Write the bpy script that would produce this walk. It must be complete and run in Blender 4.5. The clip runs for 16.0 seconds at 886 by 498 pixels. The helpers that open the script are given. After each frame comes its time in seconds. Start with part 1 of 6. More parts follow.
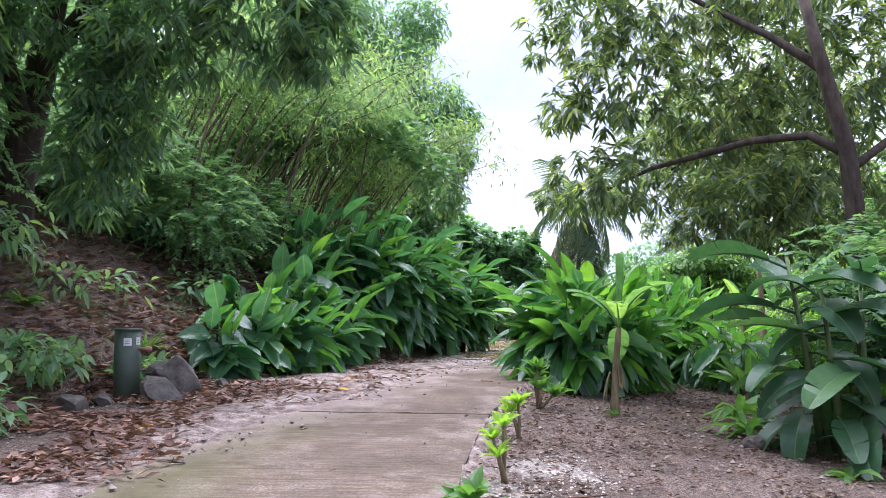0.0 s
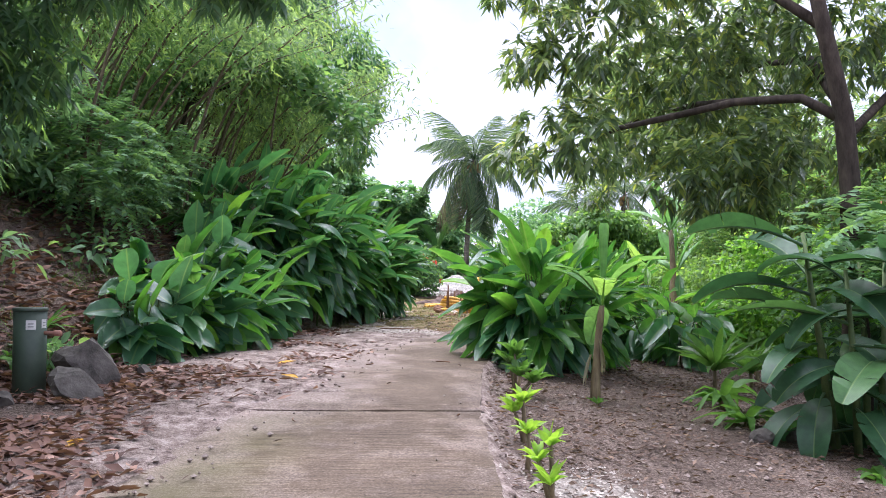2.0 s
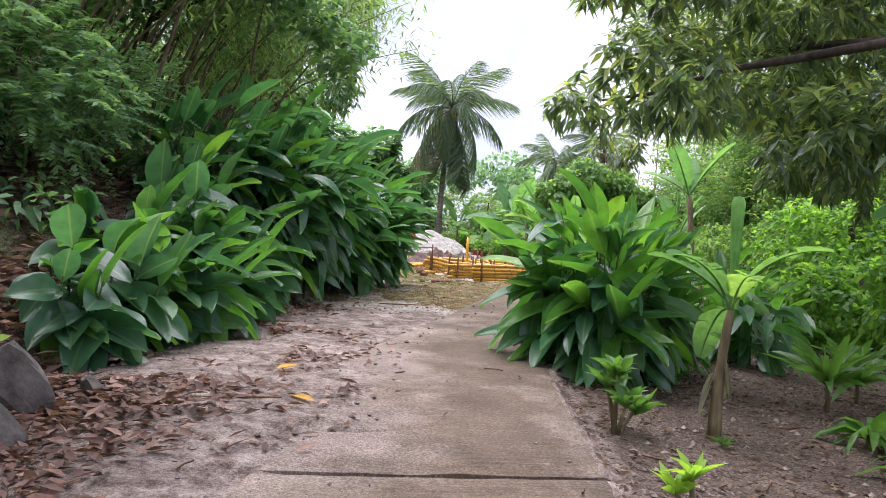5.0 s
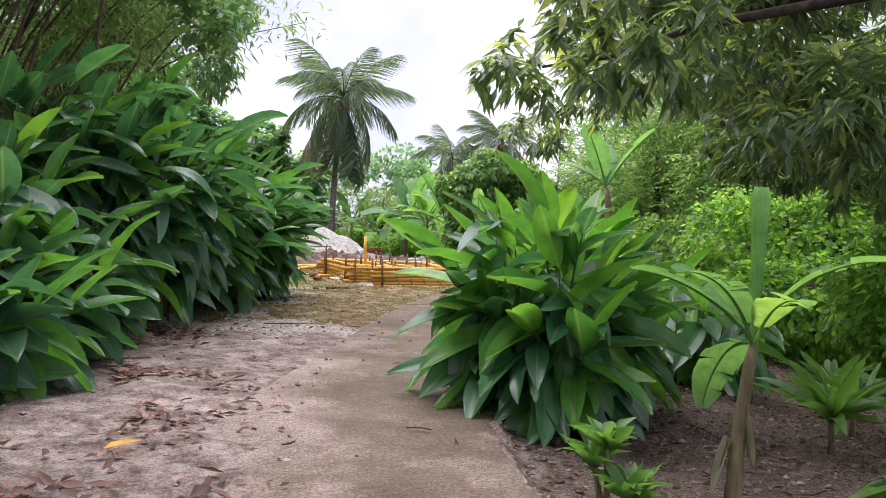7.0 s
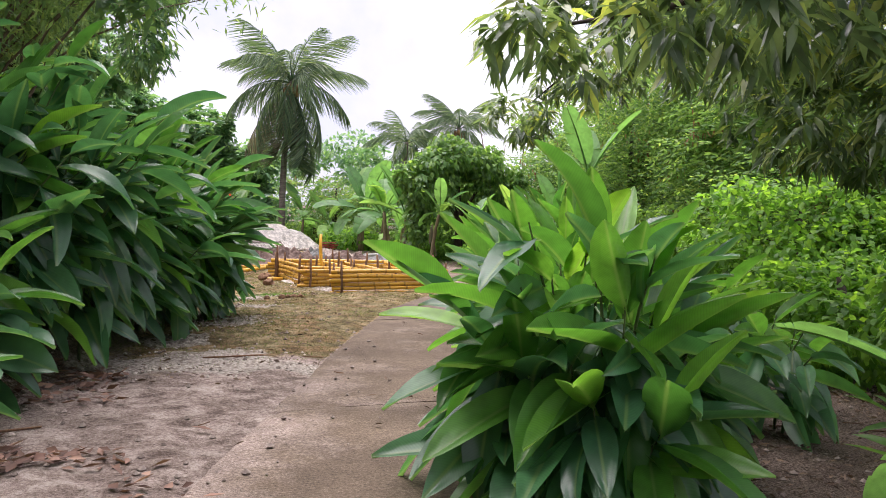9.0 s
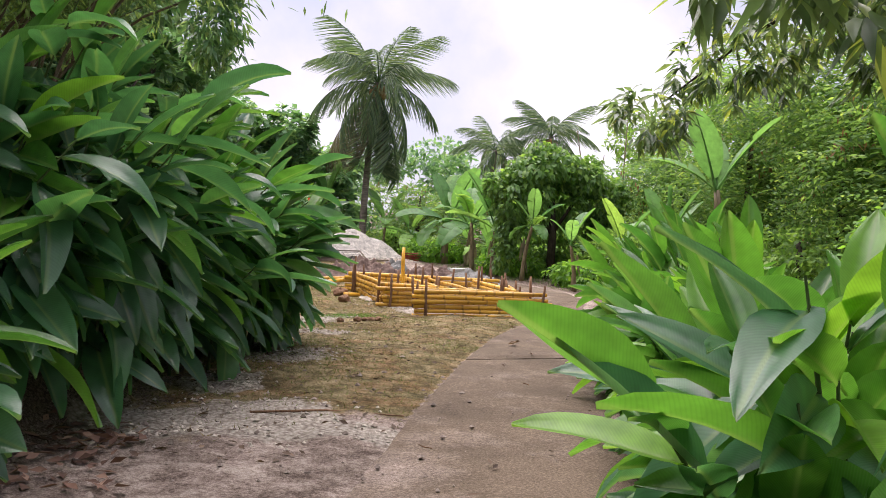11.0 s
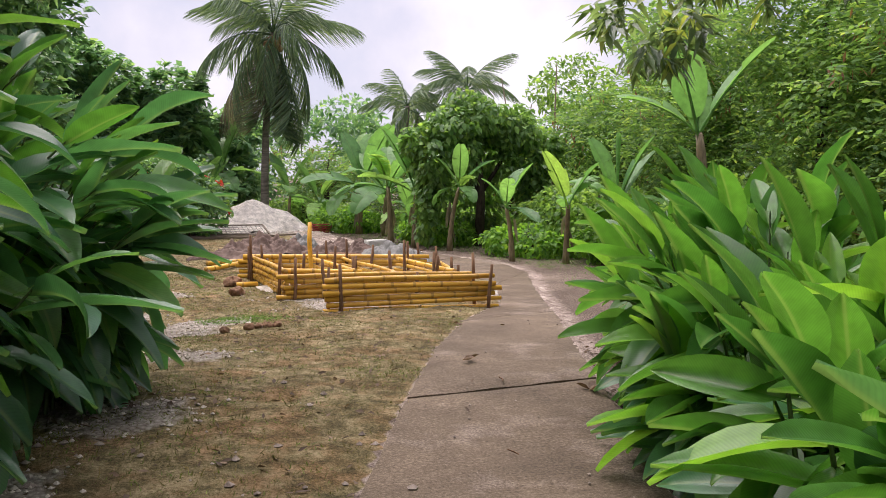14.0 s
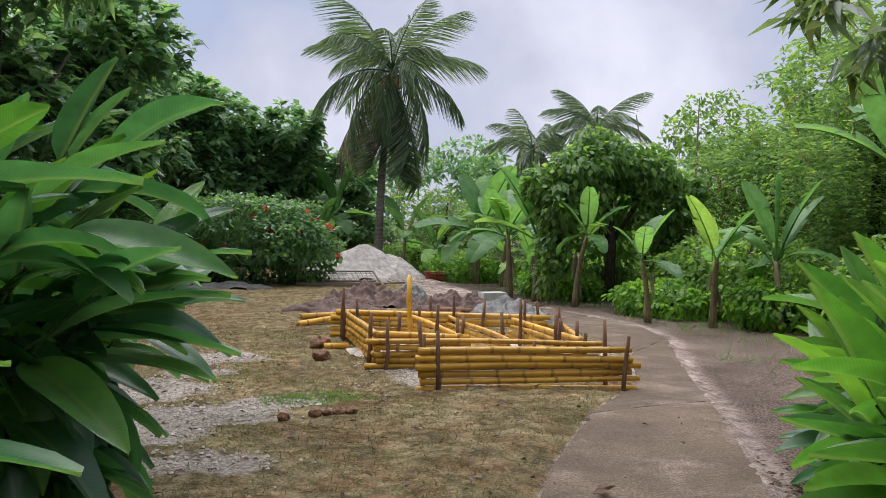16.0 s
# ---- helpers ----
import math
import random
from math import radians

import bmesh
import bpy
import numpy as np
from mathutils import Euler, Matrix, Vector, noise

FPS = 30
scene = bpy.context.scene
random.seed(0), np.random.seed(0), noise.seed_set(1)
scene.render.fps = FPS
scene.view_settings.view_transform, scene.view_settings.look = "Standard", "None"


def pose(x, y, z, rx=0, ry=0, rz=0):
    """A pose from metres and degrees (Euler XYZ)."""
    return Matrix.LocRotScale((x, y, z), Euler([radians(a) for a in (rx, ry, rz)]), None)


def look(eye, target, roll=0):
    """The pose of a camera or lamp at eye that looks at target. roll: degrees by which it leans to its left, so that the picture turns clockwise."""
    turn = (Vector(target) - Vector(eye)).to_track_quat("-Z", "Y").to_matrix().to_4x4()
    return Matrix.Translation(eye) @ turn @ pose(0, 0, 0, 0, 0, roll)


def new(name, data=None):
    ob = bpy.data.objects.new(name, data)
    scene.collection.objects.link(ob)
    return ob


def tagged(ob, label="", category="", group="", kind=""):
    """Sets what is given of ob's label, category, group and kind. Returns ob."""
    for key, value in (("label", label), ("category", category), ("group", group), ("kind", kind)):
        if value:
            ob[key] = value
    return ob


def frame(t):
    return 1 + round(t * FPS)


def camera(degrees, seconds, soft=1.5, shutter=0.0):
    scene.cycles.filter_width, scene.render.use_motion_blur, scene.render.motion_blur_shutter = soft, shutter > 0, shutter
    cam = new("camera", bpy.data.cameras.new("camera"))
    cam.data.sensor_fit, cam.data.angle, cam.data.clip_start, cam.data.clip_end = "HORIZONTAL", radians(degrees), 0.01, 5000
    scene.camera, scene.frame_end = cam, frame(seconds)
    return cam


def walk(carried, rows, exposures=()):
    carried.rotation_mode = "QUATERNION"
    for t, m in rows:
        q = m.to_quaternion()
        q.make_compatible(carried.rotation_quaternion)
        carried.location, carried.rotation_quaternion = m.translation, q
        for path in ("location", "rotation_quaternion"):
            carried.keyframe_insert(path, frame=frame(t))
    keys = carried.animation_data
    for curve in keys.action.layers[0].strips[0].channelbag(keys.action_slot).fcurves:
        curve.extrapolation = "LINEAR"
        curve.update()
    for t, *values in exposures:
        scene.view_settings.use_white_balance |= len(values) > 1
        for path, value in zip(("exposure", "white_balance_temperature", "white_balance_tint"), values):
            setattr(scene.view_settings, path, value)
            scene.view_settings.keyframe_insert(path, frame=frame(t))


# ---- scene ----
cam = camera(52.0, 16.0, soft=0.6)
PATH = [
    (0, (-0.064, -0.408, 1.592), (-0.055, 1.586, 1.753), 0.1),
    (0.5, (-0.32, -0.094, 1.622), (-0.207, 1.896, 1.788), 1.6),
    (1, (-0.598, 0.198, 1.674), (-0.458, 2.189, 1.805), 0.1),
    (1.5, (-0.797, 0.493, 1.74), (-0.513, 2.471, 1.8), 0.2),
    (2, (-0.968, 0.886, 1.819), (-0.664, 2.862, 1.876), 0.5),
    (2.5, (-1.155, 1.269, 1.831), (-0.815, 3.24, 1.876), 0.6),
    (3, (-1.275, 1.698, 1.864), (-0.844, 3.651, 1.821), 2.3),
    (3.5, (-1.368, 2.159, 1.93), (-0.945, 4.113, 1.863), 2.2),
    (4, (-1.438, 2.594, 1.984), (-1.017, 4.548, 1.904), 3.1),
    (4.2, (-1.44, 2.775, 1.997), (-1.015, 4.728, 1.92), 3.5),
    (6.3, (-1.299, 4.58, 2.111), (-0.885, 6.537, 2.111), 0.5),
    (6.5, (-1.257, 4.803, 2.126), (-0.803, 6.751, 2.13), 0.8),
    (7, (-1.073, 5.397, 2.097), (-0.433, 7.291, 2.041), 1.7),
    (7.5, (-0.966, 5.889, 2.14), (-0.339, 7.786, 2.067), 1.2),
    (8, (-0.827, 6.323, 2.192), (-0.069, 8.172, 2.121), 0.6),
    (8.5, (-0.726, 6.779, 2.257), (0.062, 8.615, 2.174), 0.1),
    (9, (-0.732, 7.251, 2.257), (0.01, 9.106, 2.173), 0.7),
    (9.5, (-0.604, 7.693, 2.261), (0.101, 9.562, 2.165), 0.9),
    (10, (-0.537, 8.108, 2.317), (0.066, 10.013, 2.235), 2.4),
    (10.2, (-0.486, 8.308, 2.323), (0.109, 10.216, 2.264), 2.4),
    (12.3, (-0.002, 10.532, 2.285), (0.53, 12.457, 2.17), 2.8),
    (12.5, (0.059, 10.738, 2.289), (0.616, 12.654, 2.162), 1.9),
    (13, (0.224, 11.229, 2.28), (0.993, 13.071, 2.143), -1.4),
    (13.5, (0.366, 11.604, 2.321), (1.136, 13.444, 2.175), -1.5),
    (14, (0.527, 12.069, 2.329), (1.284, 13.915, 2.182), 0.0),
    (14.5, (0.729, 12.545, 2.32), (1.415, 14.418, 2.175), -0.1),
    (15, (0.915, 13.041, 2.329), (1.478, 14.956, 2.214), 0.6),
    (15.5, (1.094, 13.498, 2.365), (1.608, 15.43, 2.329), 0.3),
    (16, (1.305, 13.958, 2.37), (1.803, 15.894, 2.318), 0.9),
]
EXPOSURES = [(0.0, 1.46, 5400, 23), (4.0, 1.3, 5800, 20), (6.5, 1.14, 5900, 22), (9.0, 1.12, 6200, 22), (12.5, 0.87, 6350, 21), (14.5, 0.78, 6350, 20), (15.0, 0.7, 6100, 17), (16.0, 0.47, 5950, 15)]
walk(cam, [(t, look(eye, target, roll)) for t, eye, target, roll in PATH], EXPOSURES)

# ---- sky and sun ----
SUN_EL, SUN_AZ = radians(68), radians(-24)      # azimuth measured from +Y towards +X
world = bpy.data.worlds.new("overcast_sky")
scene.world = world
world.use_nodes = True
wn, wl = world.node_tree.nodes, world.node_tree.links
wn.clear()
w_out = wn.new("ShaderNodeOutputWorld")
w_sky = wn.new("ShaderNodeTexSky")
w_sky.sky_type = "NISHITA"
w_sky.sun_disc = False
w_sky.sun_elevation, w_sky.sun_rotation = SUN_EL, SUN_AZ
w_bg = wn.new("ShaderNodeBackground")
w_bg.inputs["Strength"].default_value = 0.12
w_cl = wn.new("ShaderNodeBackground")
w_cl.inputs["Strength"].default_value = 0.66
w_noise = wn.new("ShaderNodeTexNoise")
w_noise.inputs["Scale"].default_value = 2.6
w_noise.inputs["Detail"].default_value = 7
w_noise.inputs["Roughness"].default_value = 0.55
w_tone = wn.new("ShaderNodeValToRGB")
w_tone.color_ramp.elements[0].position, w_tone.color_ramp.elements[0].color = 0.37, (0.52, 0.53, 0.62, 1)
w_tone.color_ramp.elements[1].position, w_tone.color_ramp.elements[1].color = 0.62, (0.93, 0.92, 0.96, 1)
w_cover = wn.new("ShaderNodeValToRGB")
w_cover.color_ramp.elements[0].position, w_cover.color_ramp.elements[0].color = 0.30, (0.70, 0.70, 0.70, 1)
w_cover.color_ramp.elements[1].position, w_cover.color_ramp.elements[1].color = 0.50, (1, 1, 1, 1)
w_mix = wn.new("ShaderNodeMixShader")
wl.new(w_sky.outputs[0], w_bg.inputs["Color"])
wl.new(w_noise.outputs[0], w_tone.inputs[0])
wl.new(w_noise.outputs[0], w_cover.inputs[0])
wl.new(w_tone.outputs[0], w_cl.inputs["Color"])
wl.new(w_cover.outputs[0], w_mix.inputs[0])
wl.new(w_bg.outputs[0], w_mix.inputs[1])
wl.new(w_cl.outputs[0], w_mix.inputs[2])
wl.new(w_mix.outputs[0], w_out.inputs[0])

sun_data = bpy.data.lights.new("sun", "SUN")
sun_data.energy, sun_data.angle, sun_data.color = 4.1, radians(75), (1.0, 0.95, 0.86)
sun = new("sun", sun_data)
sun_from = Vector((math.sin(SUN_AZ) * math.cos(SUN_EL), math.cos(SUN_AZ) * math.cos(SUN_EL), math.sin(SUN_EL)))
sun.matrix_basis = look(sun_from * 60, (0, 0, 0))


# ---- materials ----
def base_material(name, rough=0.8, spec=0.3):
    m = bpy.data.materials.new(name)
    m.use_nodes = True
    n, l = m.node_tree.nodes, m.node_tree.links
    b = n["Principled BSDF"]
    b.inputs["Roughness"].default_value = rough
    b.inputs["Specular IOR Level"].default_value = spec
    return m, n, l, b


def ramp(n, stops):
    r = n.new("ShaderNodeValToRGB")
    e = r.color_ramp.elements
    while len(e) < len(stops):
        e.new(0.5)
    for k, (p, c) in enumerate(stops):
        e[k].position, e[k].color = p, (*c, 1)
    return r


def mixer(n, l, fac, a, b, mode="MIX"):
    m = n.new("ShaderNodeMix")
    m.data_type, m.blend_type = "RGBA", mode
    for socket, value in ((m.inputs[0], fac), (m.inputs[6], a), (m.inputs[7], b)):
        if hasattr(value, "is_output"):
            l.new(value, socket)
        else:
            socket.default_value = value if isinstance(value, float) else (*value, 1)
    return m.outputs[2]


def noise_tex(n, l, scale, detail=4.0, rough=0.6, vec=None):
    t = n.new("ShaderNodeTexNoise")
    t.inputs["Scale"].default_value, t.inputs["Detail"].default_value, t.inputs["Roughness"].default_value = scale, detail, rough
    if vec is not None:
        l.new(vec, t.inputs["Vector"])
    return t


def bump(n, l, b, height, strength, distance):
    k = n.new("ShaderNodeBump")
    k.inputs["Strength"].default_value, k.inputs["Distance"].default_value = strength, distance
    l.new(height, k.inputs["Height"])
    l.new(k.outputs[0], b.inputs["Normal"])


def leaf_material(name, dark, light, glow, island=True, rough=0.45, through_light=0.45, spec=0.4):
    """A leaf: varied green, glossy skin, light passing through it."""
    m, n, l, b = base_material(name, rough, spec)
    if island:
        g = n.new("ShaderNodeNewGeometry").outputs["Random Per Island"]
    else:
        g = n.new("ShaderNodeObjectInfo").outputs["Random"]
    co = n.new("ShaderNodeTexCoord").outputs["Object"]
    r = ramp(n, [(0.0, dark), (0.8, light), (1.0, glow)])
    l.new(g, r.inputs[0])
    patch = noise_tex(n, l, 9.0, 3.0, 0.6, co)
    shade = ramp(n, [(0.3, (0.72, 0.72, 0.72)), (0.7, (1.15, 1.15, 1.1))])
    l.new(patch.outputs[0], shade.inputs[0])
    col = mixer(n, l, 1.0, r.outputs[0], shade.outputs[0], "MULTIPLY")
    if not island:
        sep = n.new("ShaderNodeSeparateXYZ")
        l.new(co, sep.inputs[0])
        off = n.new("ShaderNodeMath")
        off.operation = "ABSOLUTE"
        l.new(sep.outputs["Y"], off.inputs[0])
        rib = ramp(n, [(0.003, (1, 1, 1)), (0.009, (0, 0, 0))])
        l.new(off.outputs[0], rib.inputs[0])
        slant = n.new("ShaderNodeMath")
        slant.operation = "MULTIPLY_ADD"
        slant.inputs[1].default_value = -1.1
        l.new(off.outputs[0], slant.inputs[0])
        l.new(sep.outputs["X"], slant.inputs[2])
        comb = n.new("ShaderNodeCombineXYZ")
        l.new(slant.outputs[0], comb.inputs[0])
        vein = n.new("ShaderNodeTexWave")
        vein.inputs["Scale"].default_value = 26
        vein.inputs["Distortion"].default_value = 0.6
        l.new(comb.outputs[0], vein.inputs["Vector"])
        vr = ramp(n, [(0.0, (0.93, 0.93, 0.93)), (0.6, (1.03, 1.03, 1.03))])
        l.new(vein.outputs[0], vr.inputs[0])
        col = mixer(n, l, 1.0, col, vr.outputs[0], "MULTIPLY")
        col = mixer(n, l, mixer(n, l, 0.45, (0, 0, 0), rib.outputs[0]), col, (0.20, 0.30, 0.10))
        bump(n, l, b, vein.outputs[0], 0.10, 0.003)
    l.new(col, b.inputs["Base Color"])
    tr = n.new("ShaderNodeBsdfTranslucent")
    bright = mixer(n, l, 1.0, col, (2.2, 2.05, 1.15), "MULTIPLY")
    l.new(bright, tr.inputs["Color"])
    mx = n.new("ShaderNodeMixShader")
    mx.inputs[0].default_value = through_light
    l.new(b.outputs[0], mx.inputs[1])
    l.new(tr.outputs[0], mx.inputs[2])
    l.new(mx.outputs[0], n["Material Output"].inputs[0])
    return m


def plain_material(name, a, b_col, scale, rough=0.8, spec=0.25, relief=0.3, dist=0.01, stretch=None, random_tint=0.0):
    m, n, l, b = base_material(name, rough, spec)
    co = n.new("ShaderNodeTexCoord").outputs["Object"]
    if stretch:
        mp = n.new("ShaderNodeMapping")
        mp.inputs["Scale"].default_value = stretch
        l.new(co, mp.inputs[0])
        co = mp.outputs[0]
    t1, t2 = noise_tex(n, l, scale, 5.0, 0.65, co), noise_tex(n, l, scale * 0.17, 3.0, 0.5, co)
    r1 = ramp(n, [(0.3, a), (0.7, b_col)])
    l.new(t1.outputs[0], r1.inputs[0])
    r2 = ramp(n, [(0.3, (0.65, 0.65, 0.65)), (0.7, (1.2, 1.2, 1.2))])
    l.new(t2.outputs[0], r2.inputs[0])
    col = mixer(n, l, 1.0, r1.outputs[0], r2.outputs[0], "MULTIPLY")
    if random_tint:
        o = n.new("ShaderNodeObjectInfo").outputs["Random"]
        r3 = ramp(n, [(0.0, (1 - random_tint,) * 3), (1.0, (1 + random_tint,) * 3)])
        l.new(o, r3.inputs[0])
        col = mixer(n, l, 1.0, col, r3.outputs[0], "MULTIPLY")
    l.new(col, b.inputs["Base Color"])
    bump(n, l, b, t1.outputs[0], relief, dist)
    return m


M_GINGER = leaf_material("ginger_leaf", (0.034, 0.112, 0.054), (0.066, 0.20, 0.078), (0.12, 0.29, 0.045), False, 0.34, 0.40, 0.85)
M_PADDLE = leaf_material("paddle_ginger_leaf", (0.036, 0.108, 0.06), (0.062, 0.17, 0.078), (0.15, 0.33, 0.04), False, 0.36, 0.4, 0.75)
# young leaves and brightly lit ones alike: the light is put into this green
M_GINGER_LIT = leaf_material("lit_young_ginger_leaf", (0.042, 0.145, 0.03), (0.088, 0.245, 0.034), (0.165, 0.355, 0.035), False, 0.34, 0.42, 0.6)
M_HELICONIA = leaf_material("heliconia_leaf", (0.022, 0.066, 0.032), (0.045, 0.12, 0.048), (0.11, 0.22, 0.055), False, 0.4, 0.3, 0.5)
M_BANANA = leaf_material("banana_leaf", (0.08, 0.20, 0.07), (0.15, 0.31, 0.095), (0.23, 0.40, 0.09), False, 0.42, 0.42, 0.4)
M_MANGO = leaf_material("mango_leaf", (0.058, 0.105, 0.06), (0.135, 0.205, 0.088), (0.31, 0.37, 0.09), True, 0.32, 0.5, 0.8)
# mango leaf again, bluer and less glossy: shade put into the colour
M_DARKMANGO = leaf_material("shaded_mango_leaf", (0.06, 0.125, 0.078), (0.125, 0.23, 0.118), (0.23, 0.38, 0.10), True, 0.42, 0.5, 0.4)
M_BROAD = leaf_material("broad_tree_leaf", (0.075, 0.175, 0.095), (0.16, 0.30, 0.15), (0.26, 0.40, 0.17), True, 0.42, 0.42, 0.5)
M_FEATHER = leaf_material("feathery_leaf", (0.07, 0.15, 0.05), (0.14, 0.25, 0.075), (0.24, 0.33, 0.09), True, 0.6, 0.48, 0.25)
M_BAMBOOLEAF = leaf_material("thicket_leaf", (0.095, 0.17, 0.088), (0.185, 0.29, 0.13), (0.27, 0.38, 0.13), True, 0.6, 0.48, 0.25)
M_BANKFERN = leaf_material("bank_fern_leaf", (0.09, 0.185, 0.10), (0.175, 0.31, 0.155), (0.22, 0.36, 0.12), True, 0.5, 0.42, 0.4)
M_CREEPER = leaf_material("creeper_leaf", (0.065, 0.15, 0.075), (0.13, 0.25, 0.11), (0.21, 0.36, 0.10), True, 0.42, 0.4, 0.5)
M_DARKVINE = leaf_material("dark_vine_leaf", (0.075, 0.16, 0.055), (0.15, 0.28, 0.075), (0.25, 0.40, 0.09), True, 0.45, 0.4, 0.4)
M_VINE = leaf_material("vine_leaf", (0.080, 0.165, 0.045), (0.165, 0.29, 0.07), (0.23, 0.36, 0.075), True, 0.5, 0.48, 0.3)
M_BRIGHTVINE = leaf_material("bright_vine_leaf", (0.07, 0.175, 0.03), (0.15, 0.30, 0.045), (0.23, 0.41, 0.05), True, 0.5, 0.5, 0.3)
M_PALM = leaf_material("palm_leaflet", (0.06, 0.11, 0.065), (0.12, 0.19, 0.10), (0.20, 0.27, 0.14), True, 0.42, 0.4, 0.45)
M_DEADPALM = leaf_material("dry_palm_leaflet", (0.13, 0.122, 0.088), (0.21, 0.20, 0.145), (0.28, 0.27, 0.19), True, 0.7, 0.3, 0.2)
M_STRAP = leaf_material("strap_leaf", (0.05, 0.13, 0.03), (0.10, 0.22, 0.045), (0.20, 0.32, 0.06), True, 0.42, 0.42, 0.4)
M_LIME = leaf_material("lime_leaf", (0.12, 0.26, 0.03), (0.24, 0.40, 0.05), (0.42, 0.50, 0.07), True, 0.45, 0.45, 0.35)
M_GRASS = leaf_material("dry_grass_blade", (0.07, 0.075, 0.028), (0.145, 0.13, 0.052), (0.26, 0.19, 0.10), True, 0.8, 0.25, 0.15)
M_WEED = leaf_material("lawn_weed_blade", (0.075, 0.12, 0.03), (0.14, 0.19, 0.05), (0.20, 0.24, 0.08), True, 0.75, 0.3, 0.2)
M_LUSHGRASS = leaf_material("green_grass_blade", (0.05, 0.13, 0.025), (0.11, 0.22, 0.04), (0.16, 0.27, 0.05), True, 0.7, 0.3, 0.2)
M_DEADLEAF = leaf_material("fallen_leaf", (0.06, 0.042, 0.034), (0.135, 0.092, 0.07), (0.25, 0.175, 0.13), True, 0.75, 0.12, 0.2)
M_REDLEAF = leaf_material("reddish_fallen_leaf", (0.075, 0.042, 0.034), (0.20, 0.115, 0.088), (0.36, 0.23, 0.18), True, 0.7, 0.12, 0.25)
M_YELLOWLEAF = leaf_material("yellow_fallen_leaf", (0.42, 0.24, 0.03), (0.5, 0.28, 0.03), (0.5, 0.33, 0.04), True, 0.6, 0.2, 0.3)
M_PODS = leaf_material("dry_seed_pod", (0.16, 0.085, 0.05), (0.28, 0.16, 0.09), (0.36, 0.22, 0.12), True, 0.7, 0.2, 0.2)
M_EARTHSTONE = plain_material("earthy_stone", (0.13, 0.10, 0.085), (0.36, 0.30, 0.26), 18, 0.9, 0.2, 0.4, 0.01)
M_FLOWER = leaf_material("red_petal", (0.42, 0.05, 0.03), (0.5, 0.075, 0.045), (0.56, 0.11, 0.06), True, 0.5, 0.3, 0.3)
M_BARK = plain_material("bark", (0.028, 0.022, 0.018), (0.085, 0.068, 0.054), 14, 0.9, 0.2, 0.6, 0.03, (1, 1, 0.35))
M_PALMBARK = plain_material("palm_bark", (0.10, 0.085, 0.07), (0.24, 0.21, 0.18), 10, 0.9, 0.2, 0.5, 0.03, (0.4, 0.4, 3.0))
M_STEM = plain_material("green_stem", (0.05, 0.09, 0.03), (0.11, 0.15, 0.05), 12, 0.6, 0.3, 0.2, 0.005)
M_BANSTEM = plain_material("banana_stem", (0.11, 0.08, 0.048), (0.26, 0.215, 0.115), 9, 0.65, 0.3, 0.4, 0.01, (3, 3, 0.6))
M_CANE = plain_material("dry_cane", (0.09, 0.068, 0.048), (0.20, 0.155, 0.105), 20, 0.8, 0.2, 0.3, 0.01)
M_ROCK = plain_material("rock", (0.05, 0.046, 0.040), (0.165, 0.148, 0.128), 7, 0.9, 0.2, 0.8, 0.03)
M_STAKE = plain_material("weathered_stake", (0.11, 0.06, 0.036), (0.26, 0.15, 0.09), 22, 0.85, 0.2, 0.5, 0.006, (3, 3, 0.4), 0.2)
M_BAMBOO = plain_material("yellow_bamboo", (0.40, 0.195, 0.022), (0.76, 0.43, 0.045), 2.2, 0.38, 0.45, 0.12, 0.004, (0.6, 3, 3), 0.22)
M_NODE = plain_material("bamboo_node", (0.27, 0.14, 0.03), (0.46, 0.27, 0.06), 20, 0.6, 0.3, 0.2, 0.003)
M_POSTGREEN = plain_material("green_painted_steel", (0.040, 0.062, 0.042), (0.060, 0.085, 0.058), 12, 0.5, 0.4, 0.15, 0.004)
M_STICKER = plain_material("white_sticker", (0.55, 0.54, 0.52), (0.7, 0.69, 0.66), 30, 0.5, 0.3, 0.05, 0.001)
M_GREYPRINT = plain_material("grey_print", (0.22, 0.22, 0.21), (0.3, 0.3, 0.29), 30, 0.6, 0.3, 0.05, 0.001)
M_TARP = plain_material("grey_tarpaulin", (0.085, 0.085, 0.080), (0.17, 0.165, 0.155), 3, 0.6, 0.3, 0.3, 0.03)
M_CLOTH = plain_material("brown_sacking", (0.075, 0.048, 0.040), (0.22, 0.155, 0.128), 5, 0.85, 0.2, 0.5, 0.03)
M_BLOCK = plain_material("white_block", (0.5, 0.49, 0.46), (0.66, 0.65, 0.62), 8, 0.85, 0.2, 0.3, 0.01)
M_WOOD = plain_material("old_board", (0.13, 0.10, 0.075), (0.26, 0.21, 0.16), 14, 0.8, 0.2, 0.3, 0.005, (0.3, 3, 3))
M_GRAVEL = plain_material("pale_gravel", (0.56, 0.505, 0.455), (0.92, 0.86, 0.80), 38, 0.9, 0.2, 1.0, 0.10)
M_PEBBLE = plain_material("pale_pebble", (0.30, 0.26, 0.22), (0.60, 0.54, 0.47), 18, 0.9, 0.2, 0.4, 0.01)
M_MESH = plain_material("wire_mesh", (0.12, 0.10, 0.09), (0.22, 0.19, 0.17), 20, 0.7, 0.3, 0.1, 0.003)
M_RED = plain_material("faded_red_plastic", (0.25, 0.035, 0.03), (0.38, 0.06, 0.05), 8, 0.5, 0.35, 0.1, 0.004)
M_COPPER = plain_material("reddish_pipe", (0.22, 0.10, 0.075), (0.36, 0.18, 0.13), 14, 0.6, 0.35, 0.1, 0.003)
M_COCONUT = plain_material("coconut_husk", (0.19, 0.12, 0.055), (0.33, 0.21, 0.09), 6, 0.7, 0.25, 0.3, 0.01)

